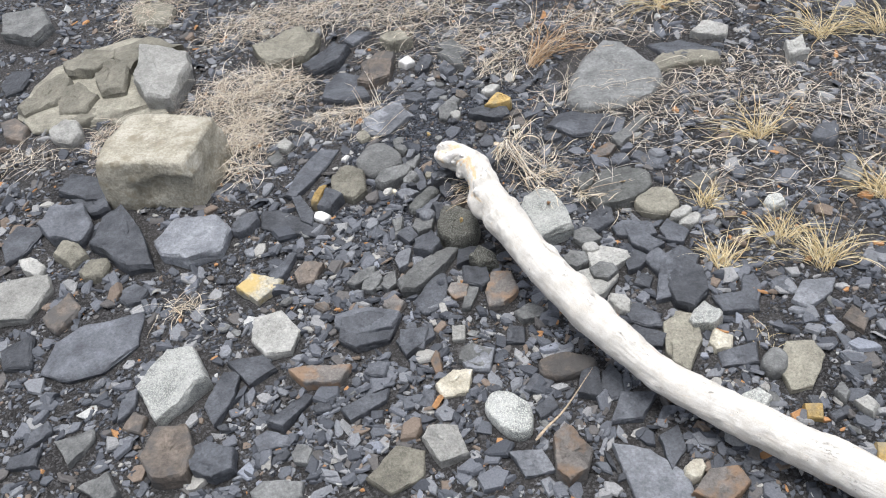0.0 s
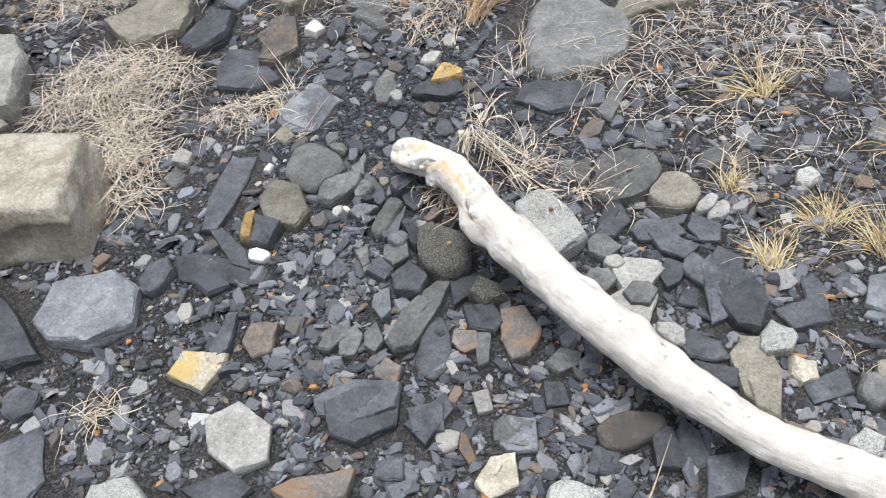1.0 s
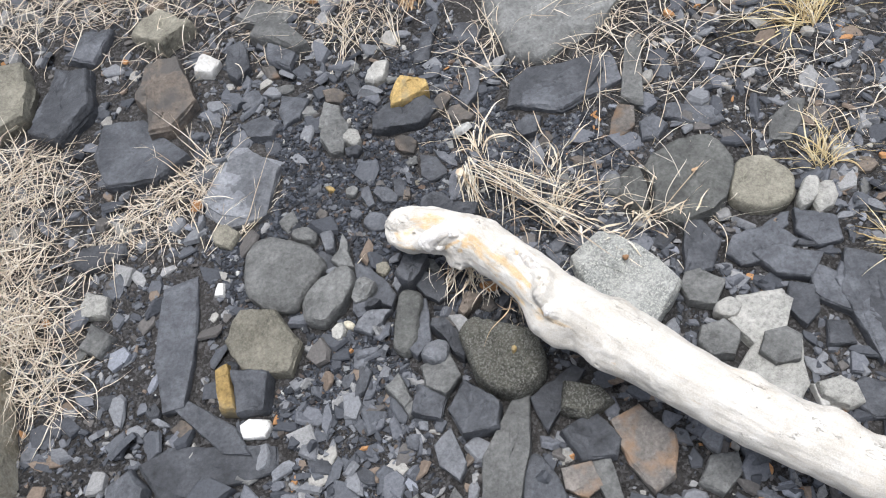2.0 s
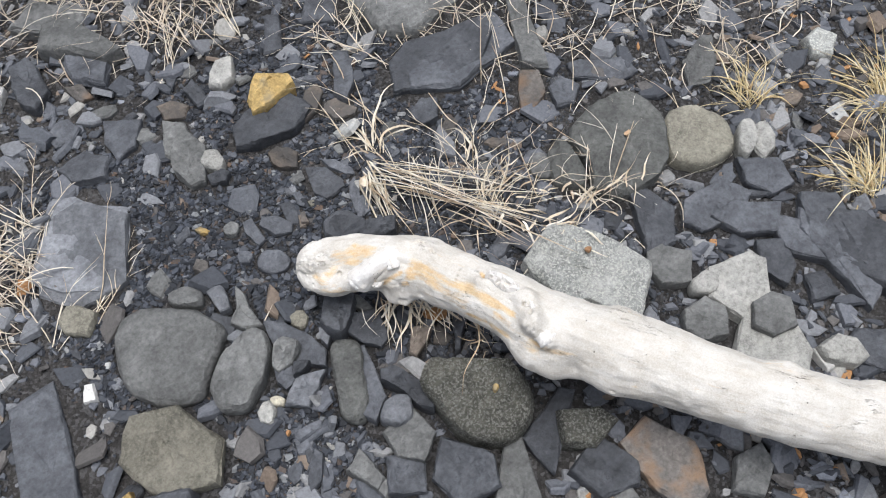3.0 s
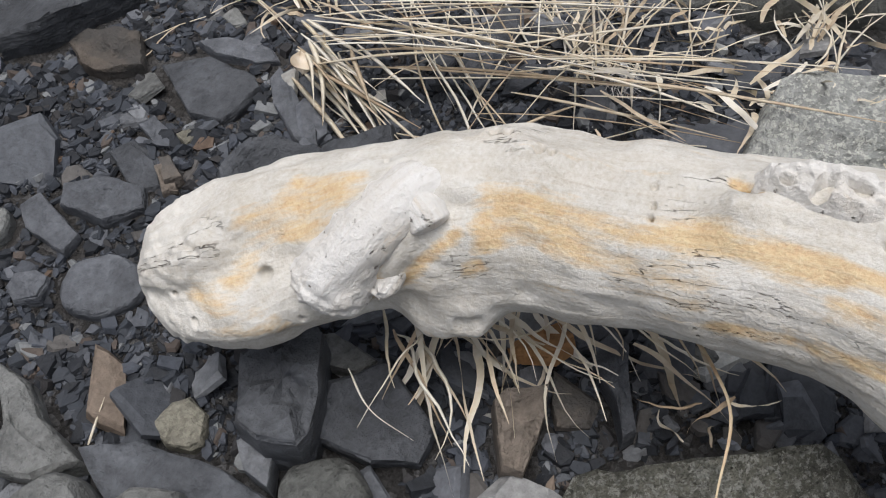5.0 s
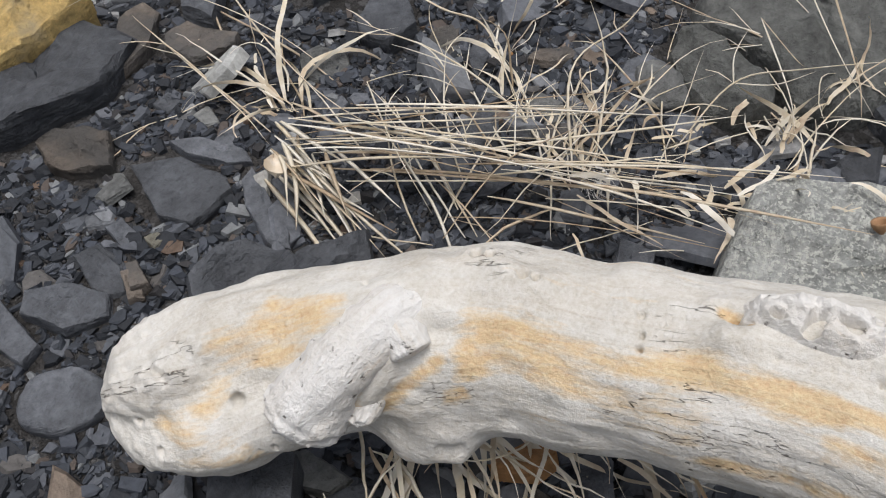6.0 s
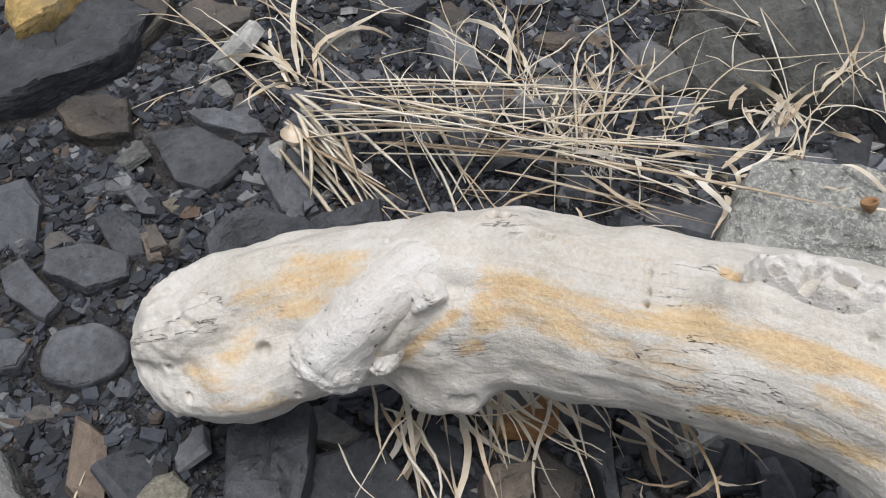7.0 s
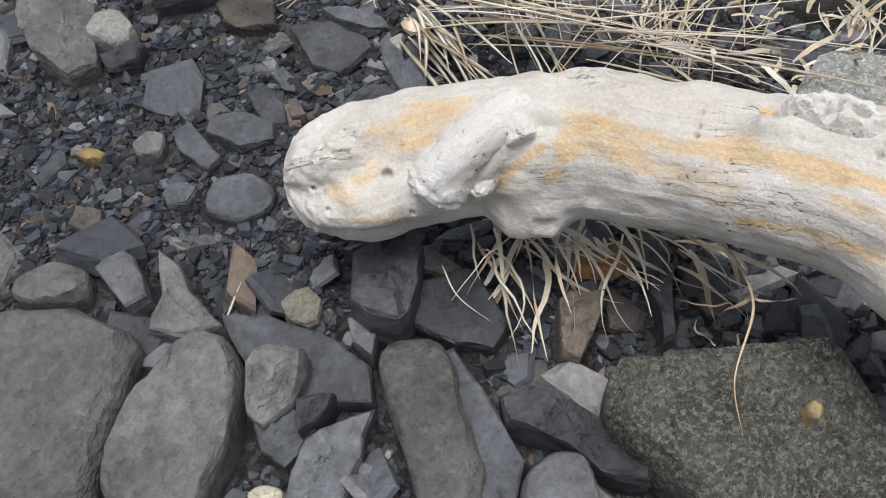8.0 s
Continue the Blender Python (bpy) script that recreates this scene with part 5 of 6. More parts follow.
        wobble = 1 + 0.16 * vnoise(np.stack([np.cos(ang).ravel() * 1.6, np.sin(ang).ravel() * 1.6, 0 * ang.ravel()], 1), 1.3, 31).reshape(ang.shape)
        half = np.linalg.norm(b - a) / 2
        x, y = u * np.cos(ang) * half * wobble, u * np.sin(ang) * wide * wobble
        dome = high * (1 - u**7) - 0.009 * u**5
        q = (mid + x[..., None] * way + y[..., None] * side + dome[..., None] * up).reshape(-1, 3)
        inner = (1 - u.ravel() ** 4)
        q += up * ((0.0030 * vnoise(q, 130, 32) + 0.0018 * vnoise(q, 300, 33) + 0.0009 * vnoise(q, 620, 35)) * (0.3 + 0.7 * inner))[:, None]
        holes = vnoise(q, 190, 34)
        q -= up * (0.008 * np.clip((holes - 0.28) / 0.12, 0, 1) * inner)[:, None]
        centre_drop = (y.ravel() / wide) ** 2 * 0.003
        q -= up * centre_drop[:, None]
        faces = [(i * 140 + j, (i + 1) * 140 + j, (i + 1) * 140 + (j + 1) % 140, i * 140 + (j + 1) % 140) for i in range(45) for j in range(140)]
        faces.append(tuple(range(140)))
        g = np.stack([x.ravel(), y.ravel(), 0 * x.ravel()], 1)
        part(name, wooden(name, q, faces, g, np.zeros(len(q)), CRUMBLED), log, label)

    knot("knot", "rough pitted whitish knot on the log", (on(0.253, -9, 0.003), on(0.298, 0, 0.003)), 0.0105, 0.0062)
    knot("knot", "swirled rough knot on the log's flank", (on(0.300, 2, 0.003), on(0.330, 40, 0.003)), 0.0105, 0.005)
    stub("branch_nub", "worn knot swelling on the log's flank", (on(0.318, 30, -0.006), on(0.343, 50, 0.005)), 0.0115, 0.0100, 0.0014)
    return log


driftwood()


# ---- dry grass ----
def blades(name, label, category, material, stalks, kind="", piece=""):
    """Many thin stalks, each a flattened tube along its own bent line: rows of (points, width, flatness)."""
    verts, faces = [], []
    whole = tagged(new(name), label, category) if piece else None
    for pts, wide, thin in stalks:
        if piece:
            verts, faces = [], []
        t = np.gradient(pts, axis=0)
        t /= np.maximum(np.linalg.norm(t, axis=1), 1e-9)[:, None]
        side = np.cross(t, (0.13, 0.21, 1.0))
        side /= np.maximum(np.linalg.norm(side, axis=1), 1e-6)[:, None]
        turn = np.linspace(0, thin[1], len(pts))[:, None]
        up = np.cross(side, t)
        side, up = side * np.cos(turn) + up * np.sin(turn), up * np.cos(turn) - side * np.sin(turn)
        taper = np.interp(np.linspace(0, 1, len(pts)), (0, 0.15, 0.6, 1), (0.45, 1.0, 0.85, 0.12))[:, None] * wide / 2
        base = len(verts)
        ring = np.stack([pts + side * taper, pts + up * taper * thin[0], pts - side * taper, pts - up * taper * thin[0]], 1)
        verts += ring.reshape(-1, 3).tolist()
        for i in range(len(pts) - 1):
            for j in range(4):
                k = (j + 1) % 4
                faces.append((base + 4 * i + j, base + 4 * i + k, base + 4 * i + 4 + k, base + 4 * i + 4 + j))
        if piece:
            part(piece, mesh_of(piece, verts, faces, material, 0 if thin[0] < 0.2 else None), whole)
    if piece:
        return whole
    return tagged(new(name, mesh_of(name, verts, faces, material)), label, category, kind=kind)


def stalk(rng, x, y, z, heading, rise, length, bend=0.5, droop=1.5, count=9, floor=0.004, kink=0.09):
    """A bent line from a foot: heading and rise in degrees."""
    step = length / (count - 1)
    h, e = radians(heading), radians(rise)
    wind, sag = rng.uniform(-bend, bend), rng.uniform(0.4, 1.2) * droop
    p = np.array([x, y, z])
    line = [p]
    for i in range(count - 1):
        h += wind / (count - 1) + rng.uniform(-kink, kink)
        e -= sag / (count - 1) + rng.uniform(-kink, kink) * 0.6
        e = max(e, -1.2)
        p = p + step * np.array([math.cos(h) * math.cos(e), math.sin(h) * math.cos(e), math.sin(e)])
        low = gz(p[0], p[1]) + floor
        if p[2] < low:
            p = np.array([p[0], p[1], low + rng.uniform(0, 0.004)])
        line.append(p)
    return np.array(line)


def tuft(x, y, material, label, number, reach, heading=90, fan=180, rise=(25, 80), wide=0.002, seed=1, droop=1.6):
    rng = random.Random(seed)
    made = []
    for _ in range(number):
        a, r = rng.uniform(0, 6.28), rng.random() ** 0.5 * 0.022
        bx, by = x + r * math.cos(a), y + r * math.sin(a)
        made.append((stalk(rng, bx, by, gz(bx, by) - 0.004, heading + rng.uniform(-fan, fan), rng.uniform(*rise), reach * rng.uniform(0.35, 1.1), 1.3, droop * rng.uniform(0.7, 1.4), 10, 0.004, 0.2), wide * rng.uniform(0.5, 1.35), (0.25, rng.uniform(-3, 3))))
    return blades("grass_tuft", label, "dry grass", material, made)


def mat(x, y, rx, ry, yaw, number, high, material, label, seed, reach=0.13, wide=0.0019):
    """A tangled mat of fallen stalks over an oval."""
    rng = random.Random(seed)
    c, s = math.cos(radians(yaw)), math.sin(radians(yaw))
    made = []
    for _ in range(number):
        a, r = rng.uniform(0, 6.28), rng.random() ** 0.6
        u, v = r * rx * math.cos(a), r * ry * math.sin(a)
        bx, by = x + u * c - v * s, y + u * s + v * c
        lift = rng.uniform(0, high) * (1 - r * r * 0.8)
        made.append((stalk(rng, bx, by, gz(bx, by) + 0.003 + lift, rng.uniform(0, 360), rng.uniform(-15, 35), reach * rng.uniform(0.4, 1.1), 1.6, 0.9, 9, 0.004, 0.2), wide * rng.uniform(0.5, 1.3), (0.35, rng.uniform(-2, 2))))
    return blades("grass_mat", label, "dry grass", material, made, kind="stuff")


HAYWORDS = "tangled mat of grey bleached dead grass on the slope"
mat(-0.756, 2.334, 0.20, 0.17, 20, 1054, 0.05, HAY, HAYWORDS, 11)
mat(-0.711, 2.078, 0.08, 0.17, 10, 561, 0.04, HAY, HAYWORDS, 12)
mat(-0.445, 2.195, 0.15, 0.06, 15, 340, 0.025, HAY, HAYWORDS, 13, 0.09)
mat(-1.163, 2.156, 0.05, 0.14, 10, 221, 0.03, HAY, HAYWORDS, 14, 0.09)
mat(-0.810, 2.819, 0.24, 0.12, 20, 561, 0.05, HAY, HAYWORDS, 15)
mat(-0.414, 2.839, 0.34, 0.14, 0, 646, 0.04, HAY, HAYWORDS, 16)
mat(-1.299, 2.976, 0.14, 0.18, 0, 408, 0.05, HAY, HAYWORDS, 17)
mat(-0.135, 2.636, 0.3, 0.18, 0, 272, 0.02, HAY, HAYWORDS, 18)
mat(0.020, 2.504, 0.16, 0.14, 0, 204, 0.02, HAY, HAYWORDS, 19)
mat(0.342, 2.235, 0.22, 0.12, 10, 153, 0.02, HAY, HAYWORDS, 20)
mat(0.533, 2.209, 0.14, 0.2, -20, 163, 0.025, HAY, HAYWORDS, 21)
mat(0.737, 2.210, 0.16, 0.2, 0, 153, 0.03, HAY, HAYWORDS, 22)
mat(0.960, 2.071, 0.25, 0.12, 0, 204, 0.03, HAY, HAYWORDS, 23)
mat(0.537, 2.669, 0.3, 0.16, 0, 183, 0.03, HAY, HAYWORDS, 24)
mat(-0.718, 1.444, 0.06, 0.02, 10, 61, 0.012, STRAW, "small wisp of bleached dead grass on bare gravel", 25, 0.09)
mat(-1.425, 2.084, 0.12, 0.05, 10, 76, 0.015, HAY, HAYWORDS, 26)
mat(0.643, 1.861, 0.1, 0.12, 0, 71, 0.02, HAY, HAYWORDS, 27)
mat(1.063, 2.032, 0.2, 0.2, 0, 132, 0.03, HAY, HAYWORDS, 28)

mat(0.277, 2.604, 0.2, 0.14, 0, 102, 0.02, HAY, HAYWORDS, 29)
mat(0.431, 2.005, 0.18, 0.1, 20, 66, 0.015, HAY, HAYWORDS, 30)
mat(0.891, 2.277, 0.25, 0.12, 0, 114, 0.02, HAY, HAYWORDS, 71)
mat(0.917, 1.811, 0.2, 0.1, 0, 60, 0.015, HAY, HAYWORDS, 72)
mat(0.167, 1.816, 0.1, 0.08, 40, 22, 0.03, STRAW, "bleached wiry dead grass behind the driftwood", 73, 0.1, 0.0016)
mat(0.306, 1.737, 0.14, 0.05, 10, 22, 0.02, STRAW, "bleached wiry dead grass on the gravel", 74, 0.11, 0.0015)

GOLDWORDS = "upright tuft of golden dry grass rooted between slates"
tuft(0.562, 1.512, GOLD, GOLDWORDS, 80, 0.135, 80, 85, (25, 75), 0.0023, 31)
tuft(0.702, 1.575, GOLD, GOLDWORDS, 94, 0.15, 80, 80, (30, 80), 0.0023, 32)
tuft(0.783, 1.497, GOLD, GOLDWORDS, 110, 0.18, 85, 85, (30, 80), 0.0023, 33)
tuft(0.564, 1.719, GOLD, GOLDWORDS, 54, 0.11, 60, 90, (20, 75), 0.0023, 34)
tuft(0.735, 1.970, GOLD, GOLDWORDS, 81, 0.19, 90, 110, (20, 70), 0.0023, 35)
tuft(0.971, 1.720, GOLD, GOLDWORDS, 75, 0.16, 100, 80, (25, 75), 0.0023, 36)
tuft(1.011, 2.447, GOLD, GOLDWORDS, 94, 0.26, 90, 110, (20, 70), 0.0022, 37)
tuft(1.189, 2.450, GOLD, GOLDWORDS, 67, 0.26, 90, 110, (20, 70), 0.0022, 38)
tuft(0.612, 1.281, GOLD, "small sprig of dry yellow grass among pebbles", 10, 0.08, 70, 60, (25, 65), 0.0016, 39)
tuft(0.146, 2.411, RUSSET, "russet tuft of dry grass leaning to one side", 60, 0.34, 55, 28, (20, 55), 0.0024, 40, 1.0)
tuft(0.577, 2.700, GOLD, GOLDWORDS, 81, 0.26, 90, 120, (20, 70), 0.0022, 41)
tuft(0.349, 2.592, HAY, "sparse grey tuft of withered grass", 40, 0.2, 90, 120, (20, 60), 0.002, 42)


def sheaf():
    """The flattened sheaf of straw behind the log's head: long stalks lie side by side, short blades fan from its root, leaves curl at its end."""
    rng = random.Random(5)
    made = []
    ax, ay, bx, by = 0.066, 1.990, 0.182, 1.753
    way = math.degrees(math.atan2(by - ay, bx - ax))
    for _ in range(38):
        f, g = 0.6 * rng.random() ** 1.6, rng.gauss(0, 0.011)
        x, y = ax + (bx - ax) * f - g * 0.8, ay + (by - ay) * f - g * 0.6
        made.append((stalk(rng, x, y, gz(x, y) + rng.uniform(0.014, 0.046), way + 900 * g * (0.2 - f) + rng.gauss(0, 8), rng.uniform(-4, 7), rng.uniform(0.09, 0.2), 0.14, 0.12, 10, 0.004, 0.035), rng.uniform(0.0015, 0.0027), (0.5, rng.uniform(-1, 1))))
    for _ in range(24):
        x, y = ax + rng.gauss(0, 0.010), ay + rng.gauss(0, 0.010)
        made.append((stalk(rng, x, y, gz(x, y) + rng.uniform(0.008, 0.03), -115 + rng.gauss(6, 13), rng.uniform(-4, 16), rng.uniform(0.045, 0.1), 0.35, 0.5, 9, 0.004, 0.07), rng.uniform(0.002, 0.004), (0.2, rng.uniform(-1, 1))))
    for _ in range(9):
        f = rng.uniform(0.1, 0.9)
        x, y = ax + (bx - ax) * f, ay + (by - ay) * f
        made.append((stalk(rng, x, y, gz(x, y) + rng.uniform(0.01, 0.03), way + rng.choice((-55, 60, 120, -130)) + rng.gauss(0, 18), rng.uniform(0, 30), rng.uniform(0.04, 0.1), 0.2, 0.3, 8, 0.004, 0.05), rng.uniform(0.0009, 0.0015), (0.6, 0.5)))
    for _ in range(34):
        f = rng.uniform(0.62, 1.12)
        x, y = ax + (bx - ax) * f + rng.gauss(0, 0.014), ay + (by - ay) * f + rng.gauss(0, 0.014)
        made.append((stalk(rng, x, y, gz(x, y) + rng.uniform(0.012, 0.045), way + rng.gauss(0, 75), rng.uniform(-10, 45), rng.uniform(0.025, 0.06), 1.1, 1.2, 11, 0.004, 0.2), rng.uniform(0.0022, 0.0044), (0.08, rng.uniform(-2.5, 2.5))))
    return blades("straw_sheaf", "flattened sheaf of pale straw lying behind the driftwood", "dry grass", STRAW, made, piece="straw_stalk")


def sprays(name, label, places, seed, length, number, wide=0.0012):
    """Branching thin stalks with side twigs, from feet (x, y, heading)."""
    rng = random.Random(seed)
    made = []
    for x, y, heading in places:
        for _ in range(number):
            main = stalk(rng, x + rng.gauss(0, 0.006), y + rng.gauss(0, 0.006), gz(x, y) + 0.004, heading + rng.gauss(0, 26), rng.uniform(8, 38), length * rng.uniform(0.55, 1.1), 0.6, 0.6, 10)
            made.append((main, wide * rng.uniform(0.9, 1.7), (0.7, 0.5)))
            out = math.degrees(math.atan2(*(main[-1] - main[0])[1::-1]))
            for i in (4, 5, 6, 7, 8):
                if rng.random() < 0.55:
                    made.append((stalk(rng, *main[i], out + rng.choice((-1, 1)) * rng.uniform(15, 45), rng.uniform(0, 30), length * rng.uniform(0.12, 0.32), 0.5, 0.4, 6), wide * rng.uniform(0.6, 1.1), (0.7, 0.5)))
    return blades(name, label, "dry grass", STRAW, made, piece="stalk")


sheaf()


def leaves(x, y, number, spread, label, heading=None, seed=3, high=0.03, reach=(0.03, 0.09), slim=1.0, bend=1.5):
    rng = random.Random(seed)
    made = []
    for _ in range(number):
        bx, by = x + rng.gauss(0, spread), y + rng.gauss(0, spread)
        h = rng.uniform(0, 360) if heading is None else heading + rng.gauss(0, 30)
        flat_one = rng.random() < 0.75
        made.append((stalk(rng, bx, by, gz(bx, by) + rng.uniform(0.003, high), h, rng.uniform(-5, 55), rng.uniform(*reach), bend, 1.0, 12, 0.004, 0.2 * bend), slim * rng.uniform(0.0018, 0.0038) if flat_one else rng.uniform(0.0011, 0.002), (0.07, rng.uniform(-4, 4)) if flat_one else (0.6, 0)))
    return blades("withered_grass", label, "dry grass", STRAW, made, piece="dry_leaf")


UP = math.degrees(math.atan2(0.65, 0.76))
WITHER = "withered grass with curled straw-coloured leaves"
leaves(0.097, 2.020, 16, 0.006, WITHER, UP + 8, 51, 0.012, (0.05, 0.11))
leaves(0.188, 1.919, 8, 0.006, WITHER, UP, 52, 0.02, (0.05, 0.1))
leaves(0.159, 1.855, 9, 0.006, WITHER, UP + 5, 53, 0.02, (0.06, 0.13))
leaves(0.248, 1.770, 16, 0.01, WITHER, UP - 25, 54, 0.03, (0.03, 0.09))
leaves(0.305, 1.730, 10, 0.012, WITHER, UP - 40, 55, 0.03, (0.04, 0.1))
leaves(0.206, 1.838, 10, 0.014, WITHER, None, 56, 0.02, (0.03, 0.06))
leaves(0.182, 1.740, 22, 0.012, "matted withered leaves draped over a granite block", UP - 130, 57, 0.055, (0.03, 0.07))
leaves(0.002, 1.813, 14, 0.009, "withered grass crushed beneath the driftwood log", UP - 160, 58, 0.022, (0.05, 0.1), 1.1, 1.0)
leaves(-0.018, 1.831, 12, 0.009, "withered grass crushed beneath the driftwood log", UP - 172, 59, 0.022, (0.05, 0.1), 1.1, 1.0)
leaves(0.019, 1.793, 12, 0.009, "withered grass crushed beneath the driftwood log", UP - 150, 60, 0.022, (0.05, 0.1), 1.1, 1.0)
leaves(-0.034, 1.844, 9, 0.009, "withered grass crushed beneath the driftwood log", UP - 165, 61, 0.022, (0.05, 0.1), 1.1, 1.0)
leaves(0.034, 1.764, 9, 0.009, "withered grass crushed beneath the driftwood log", UP - 150, 62, 0.022, (0.05, 0.1), 1.1, 1.0)
sprays("seed_stalk", "thin branching dry stalks with bare seed heads", [(0.138, 1.884, UP+5), (0.119, 1.902, UP+15)], 62, 0.11, 2)
sprays("seed_stalk", "thin branching dry stalks with bare seed heads", [(0.202, 1.813, UP-25), (0.301, 1.735, UP+10)], 63, 0.15, 2)
sprays("seed_stalk", "thin branching dry stalks with bare seed heads", [(0.085, 1.878, UP + 6), (0.069, 1.894, UP + 25), (0.155, 1.876, UP - 20), (0.156, 1.853, UP)], 62, 0.11, 3)
sprays("seed_stalk", "thin branching dry stalks with bare seed heads", [(0.207, 1.815, UP - 30), (0.308, 1.768, UP - 20), (0.244, 1.757, UP + 20)], 64, 0.13, 2)
sprays("seed_stalk", "pale spindly dry stalks creeping over gravel", [(0.083, 2.020, 70), (0.195, 2.162, 80), (0.173, 1.885, 60), (0.283, 1.939, 50), (0.116, 2.095, 60)], 65, 0.17, 1)
sprays("seed_stalk", "pale spindly dry stalks creeping over gravel", [(0.286, 1.767, 20), (0.329, 1.753, 60), (0.443, 1.724, 50), (0.343, 1.883, 30)], 66, 0.17, 2)
sprays("seed_stalk", "pale spindly dry stalks creeping over gravel", [(-0.361, 2.193, 100), (-0.391, 2.074, 60), (-0.315, 2.242, 70), (-0.326, 2.074, 40)], 67, 0.16, 5)
sprays("seed_stalk", "pale spindly dry stalks creeping over gravel", [(0.135, 2.033, 80), (0.234, 2.165, 70), (0.430, 2.142, 80), (0.352, 2.265, 80), (0.295, 2.007, 60)], 68, 0.2, 3)
sprays("seed_stalk", "pale spindly dry stalks creeping over gravel", [(0.022, 2.353, 80), (-0.022, 2.349, 60), (0.085, 2.324, 80)], 69, 0.12, 6)


def dry_stalk(name, label, rows, wide, material=STRAW):
    pts = np.array([(x, y, gz(x, y) + h) for (x, y), h in rows])
    at = np.linspace(0, len(pts) - 1, 5 * len(pts))
    return blades(name, label, "dry grass", material, [(spline(pts, at), wide, (0.6, 1.5))])


dry_stalk("dry_reed", "pale split reed stem lying across gravel", [((0.137, 1.051), 0.02), ((0.156, 1.072), 0.025), ((0.196, 1.114), 0.03), ((0.254, 1.194), 0.05)], 0.009)
dry_stalk("dry_reed", "jointed reddish-brown dead stem on a boulder", [((0.032, 1.766), 0.05), ((0.015, 1.729), 0.06), ((-0.003, 1.708), 0.075), ((-0.018, 1.693), 0.075), ((-0.051, 1.682), 0.072), ((-0.071, 1.665), 0.07)], 0.0026, RUSSET)
dry_stalk("dry_reed", "short pale stick pointing up from gravel", [((-0.172, 1.927), 0.004), ((-0.152, 1.933), 0.012)], 0.0024)
dry_stalk("dry_reed", "thin pale stem lying on slate", [((-0.078, 1.840), 0.035), ((-0.087, 1.820), 0.036), ((-0.086, 1.797), 0.034)], 0.0011)
dry_stalk("dry_reed", "thin pale dry stem arching over the straw", [((0.161, 2.143), 0.01), ((0.116, 2.046), 0.03), ((0.091, 1.971), 0.045), ((0.090, 1.898), 0.05)], 0.0016)
dry_stalk("dry_reed", "thin pale dry stem arching over the straw", [((0.061, 1.878), 0.03), ((0.088, 1.871), 0.05), ((0.111, 1.866), 0.055), ((0.139, 1.849), 0.06), ((0.176, 1.837), 0.06)], 0.0015)
dry_stalk("dry_reed", "thin pale dry stem arching over the straw", [((0.111, 1.866), 0.055), ((0.138, 1.882), 0.06), ((0.164, 1.892), 0.06)], 0.001)
dry_stalk("dry_reed", "thin pale dry stem arching over the straw", [((0.133, 1.886), 0.04), ((0.148, 1.883), 0.06), ((0.197, 1.903), 0.06)], 0.0011)
dry_stalk("dry_reed", "thin pale dry stem arching over the straw", [((0.114, 1.900), 0.03), ((0.119, 1.904), 0.045), ((0.128, 1.921), 0.05)], 0.001)
dry_stalk("dry_reed", "thin pale dry stem arching over the straw", [((0.118, 1.902), 0.045), ((0.139, 1.905), 0.05), ((0.163, 1.913), 0.05)], 0.001)
dry_stalk("dry_reed", "thin pale dry stem arching over the straw", [((0.138, 1.846), 0.03), ((0.179, 1.872), 0.06), ((0.238, 1.868), 0.055), ((0.299, 1.874), 0.05)], 0.002)
dry_stalk("dry_reed", "thin branching dry stem reaching over a rock", [((0.206, 1.815), 0.01), ((0.244, 1.801), 0.04), ((0.267, 1.770), 0.05), ((0.310, 1.724), 0.05)], 0.0019)
dry_stalk("dry_reed", "thin branching dry stem reaching over a rock", [((0.244, 1.801), 0.04), ((0.251, 1.780), 0.045), ((0.275, 1.765), 0.045)], 0.0014)
dry_stalk("dry_reed", "thin branching dry stem reaching over a rock", [((0.244, 1.801), 0.04), ((0.254, 1.807), 0.05), ((0.282, 1.810), 0.05)], 0.0012)
dry_stalk("dry_reed", "thin pale dry stem arching over the straw", [((0.391, 1.798), 0.03), ((0.283, 1.745), 0.05), ((0.258, 1.730), 0.04)], 0.0018)
dry_stalk("dry_reed", "thin pale dry stem arching over the straw", [((0.307, 1.811), 0.04), ((0.263, 1.774), 0.035), ((0.247, 1.759), 0.02)], 0.0015)
dry_stalk("dry_reed", "thin pale dry stem arching over the straw", [((0.307, 1.811), 0.04), ((0.280, 1.781), 0.045), ((0.275, 1.772), 0.045)], 0.0011)
dry_stalk("dry_reed", "thin pale dry stem arching over the straw", [((0.212, 2.031), 0.03), ((0.197, 1.976), 0.04), ((0.194, 1.941), 0.045), ((0.163, 1.900), 0.04), ((0.152, 1.871), 0.03)], 0.0024)
dry_stalk("dry_reed", "thin pale dry stem arching over the straw", [((0.127, 1.981), 0.03), ((0.086, 1.927), 0.045), ((0.070, 1.891), 0.03)], 0.0013)
dry_stalk("dry_reed", "thin pale dry stem arching over the straw", [((0.127, 1.981), 0.03), ((0.135, 1.970), 0.035), ((0.142, 1.958), 0.04)], 0.0013)
dry_stalk("dry_reed", "thin pale dry stem arching over the straw", [((0.145, 1.948), 0.03), ((0.116, 1.902), 0.04), ((0.110, 1.880), 0.03)], 0.0011)
dry_stalk("dry_reed", "thin pale dry stem arching over the straw", [((0.092, 2.127), 0.01), ((0.066, 2.029), 0.03), ((0.056, 1.995), 0.03)], 0.0013)
dry_stalk("dry_reed", "thin pale dry stem arching over the straw", [((0.364, 1.807), 0.04), ((0.294, 1.761), 0.05), ((0.277, 1.726), 0.03)], 0.0013)
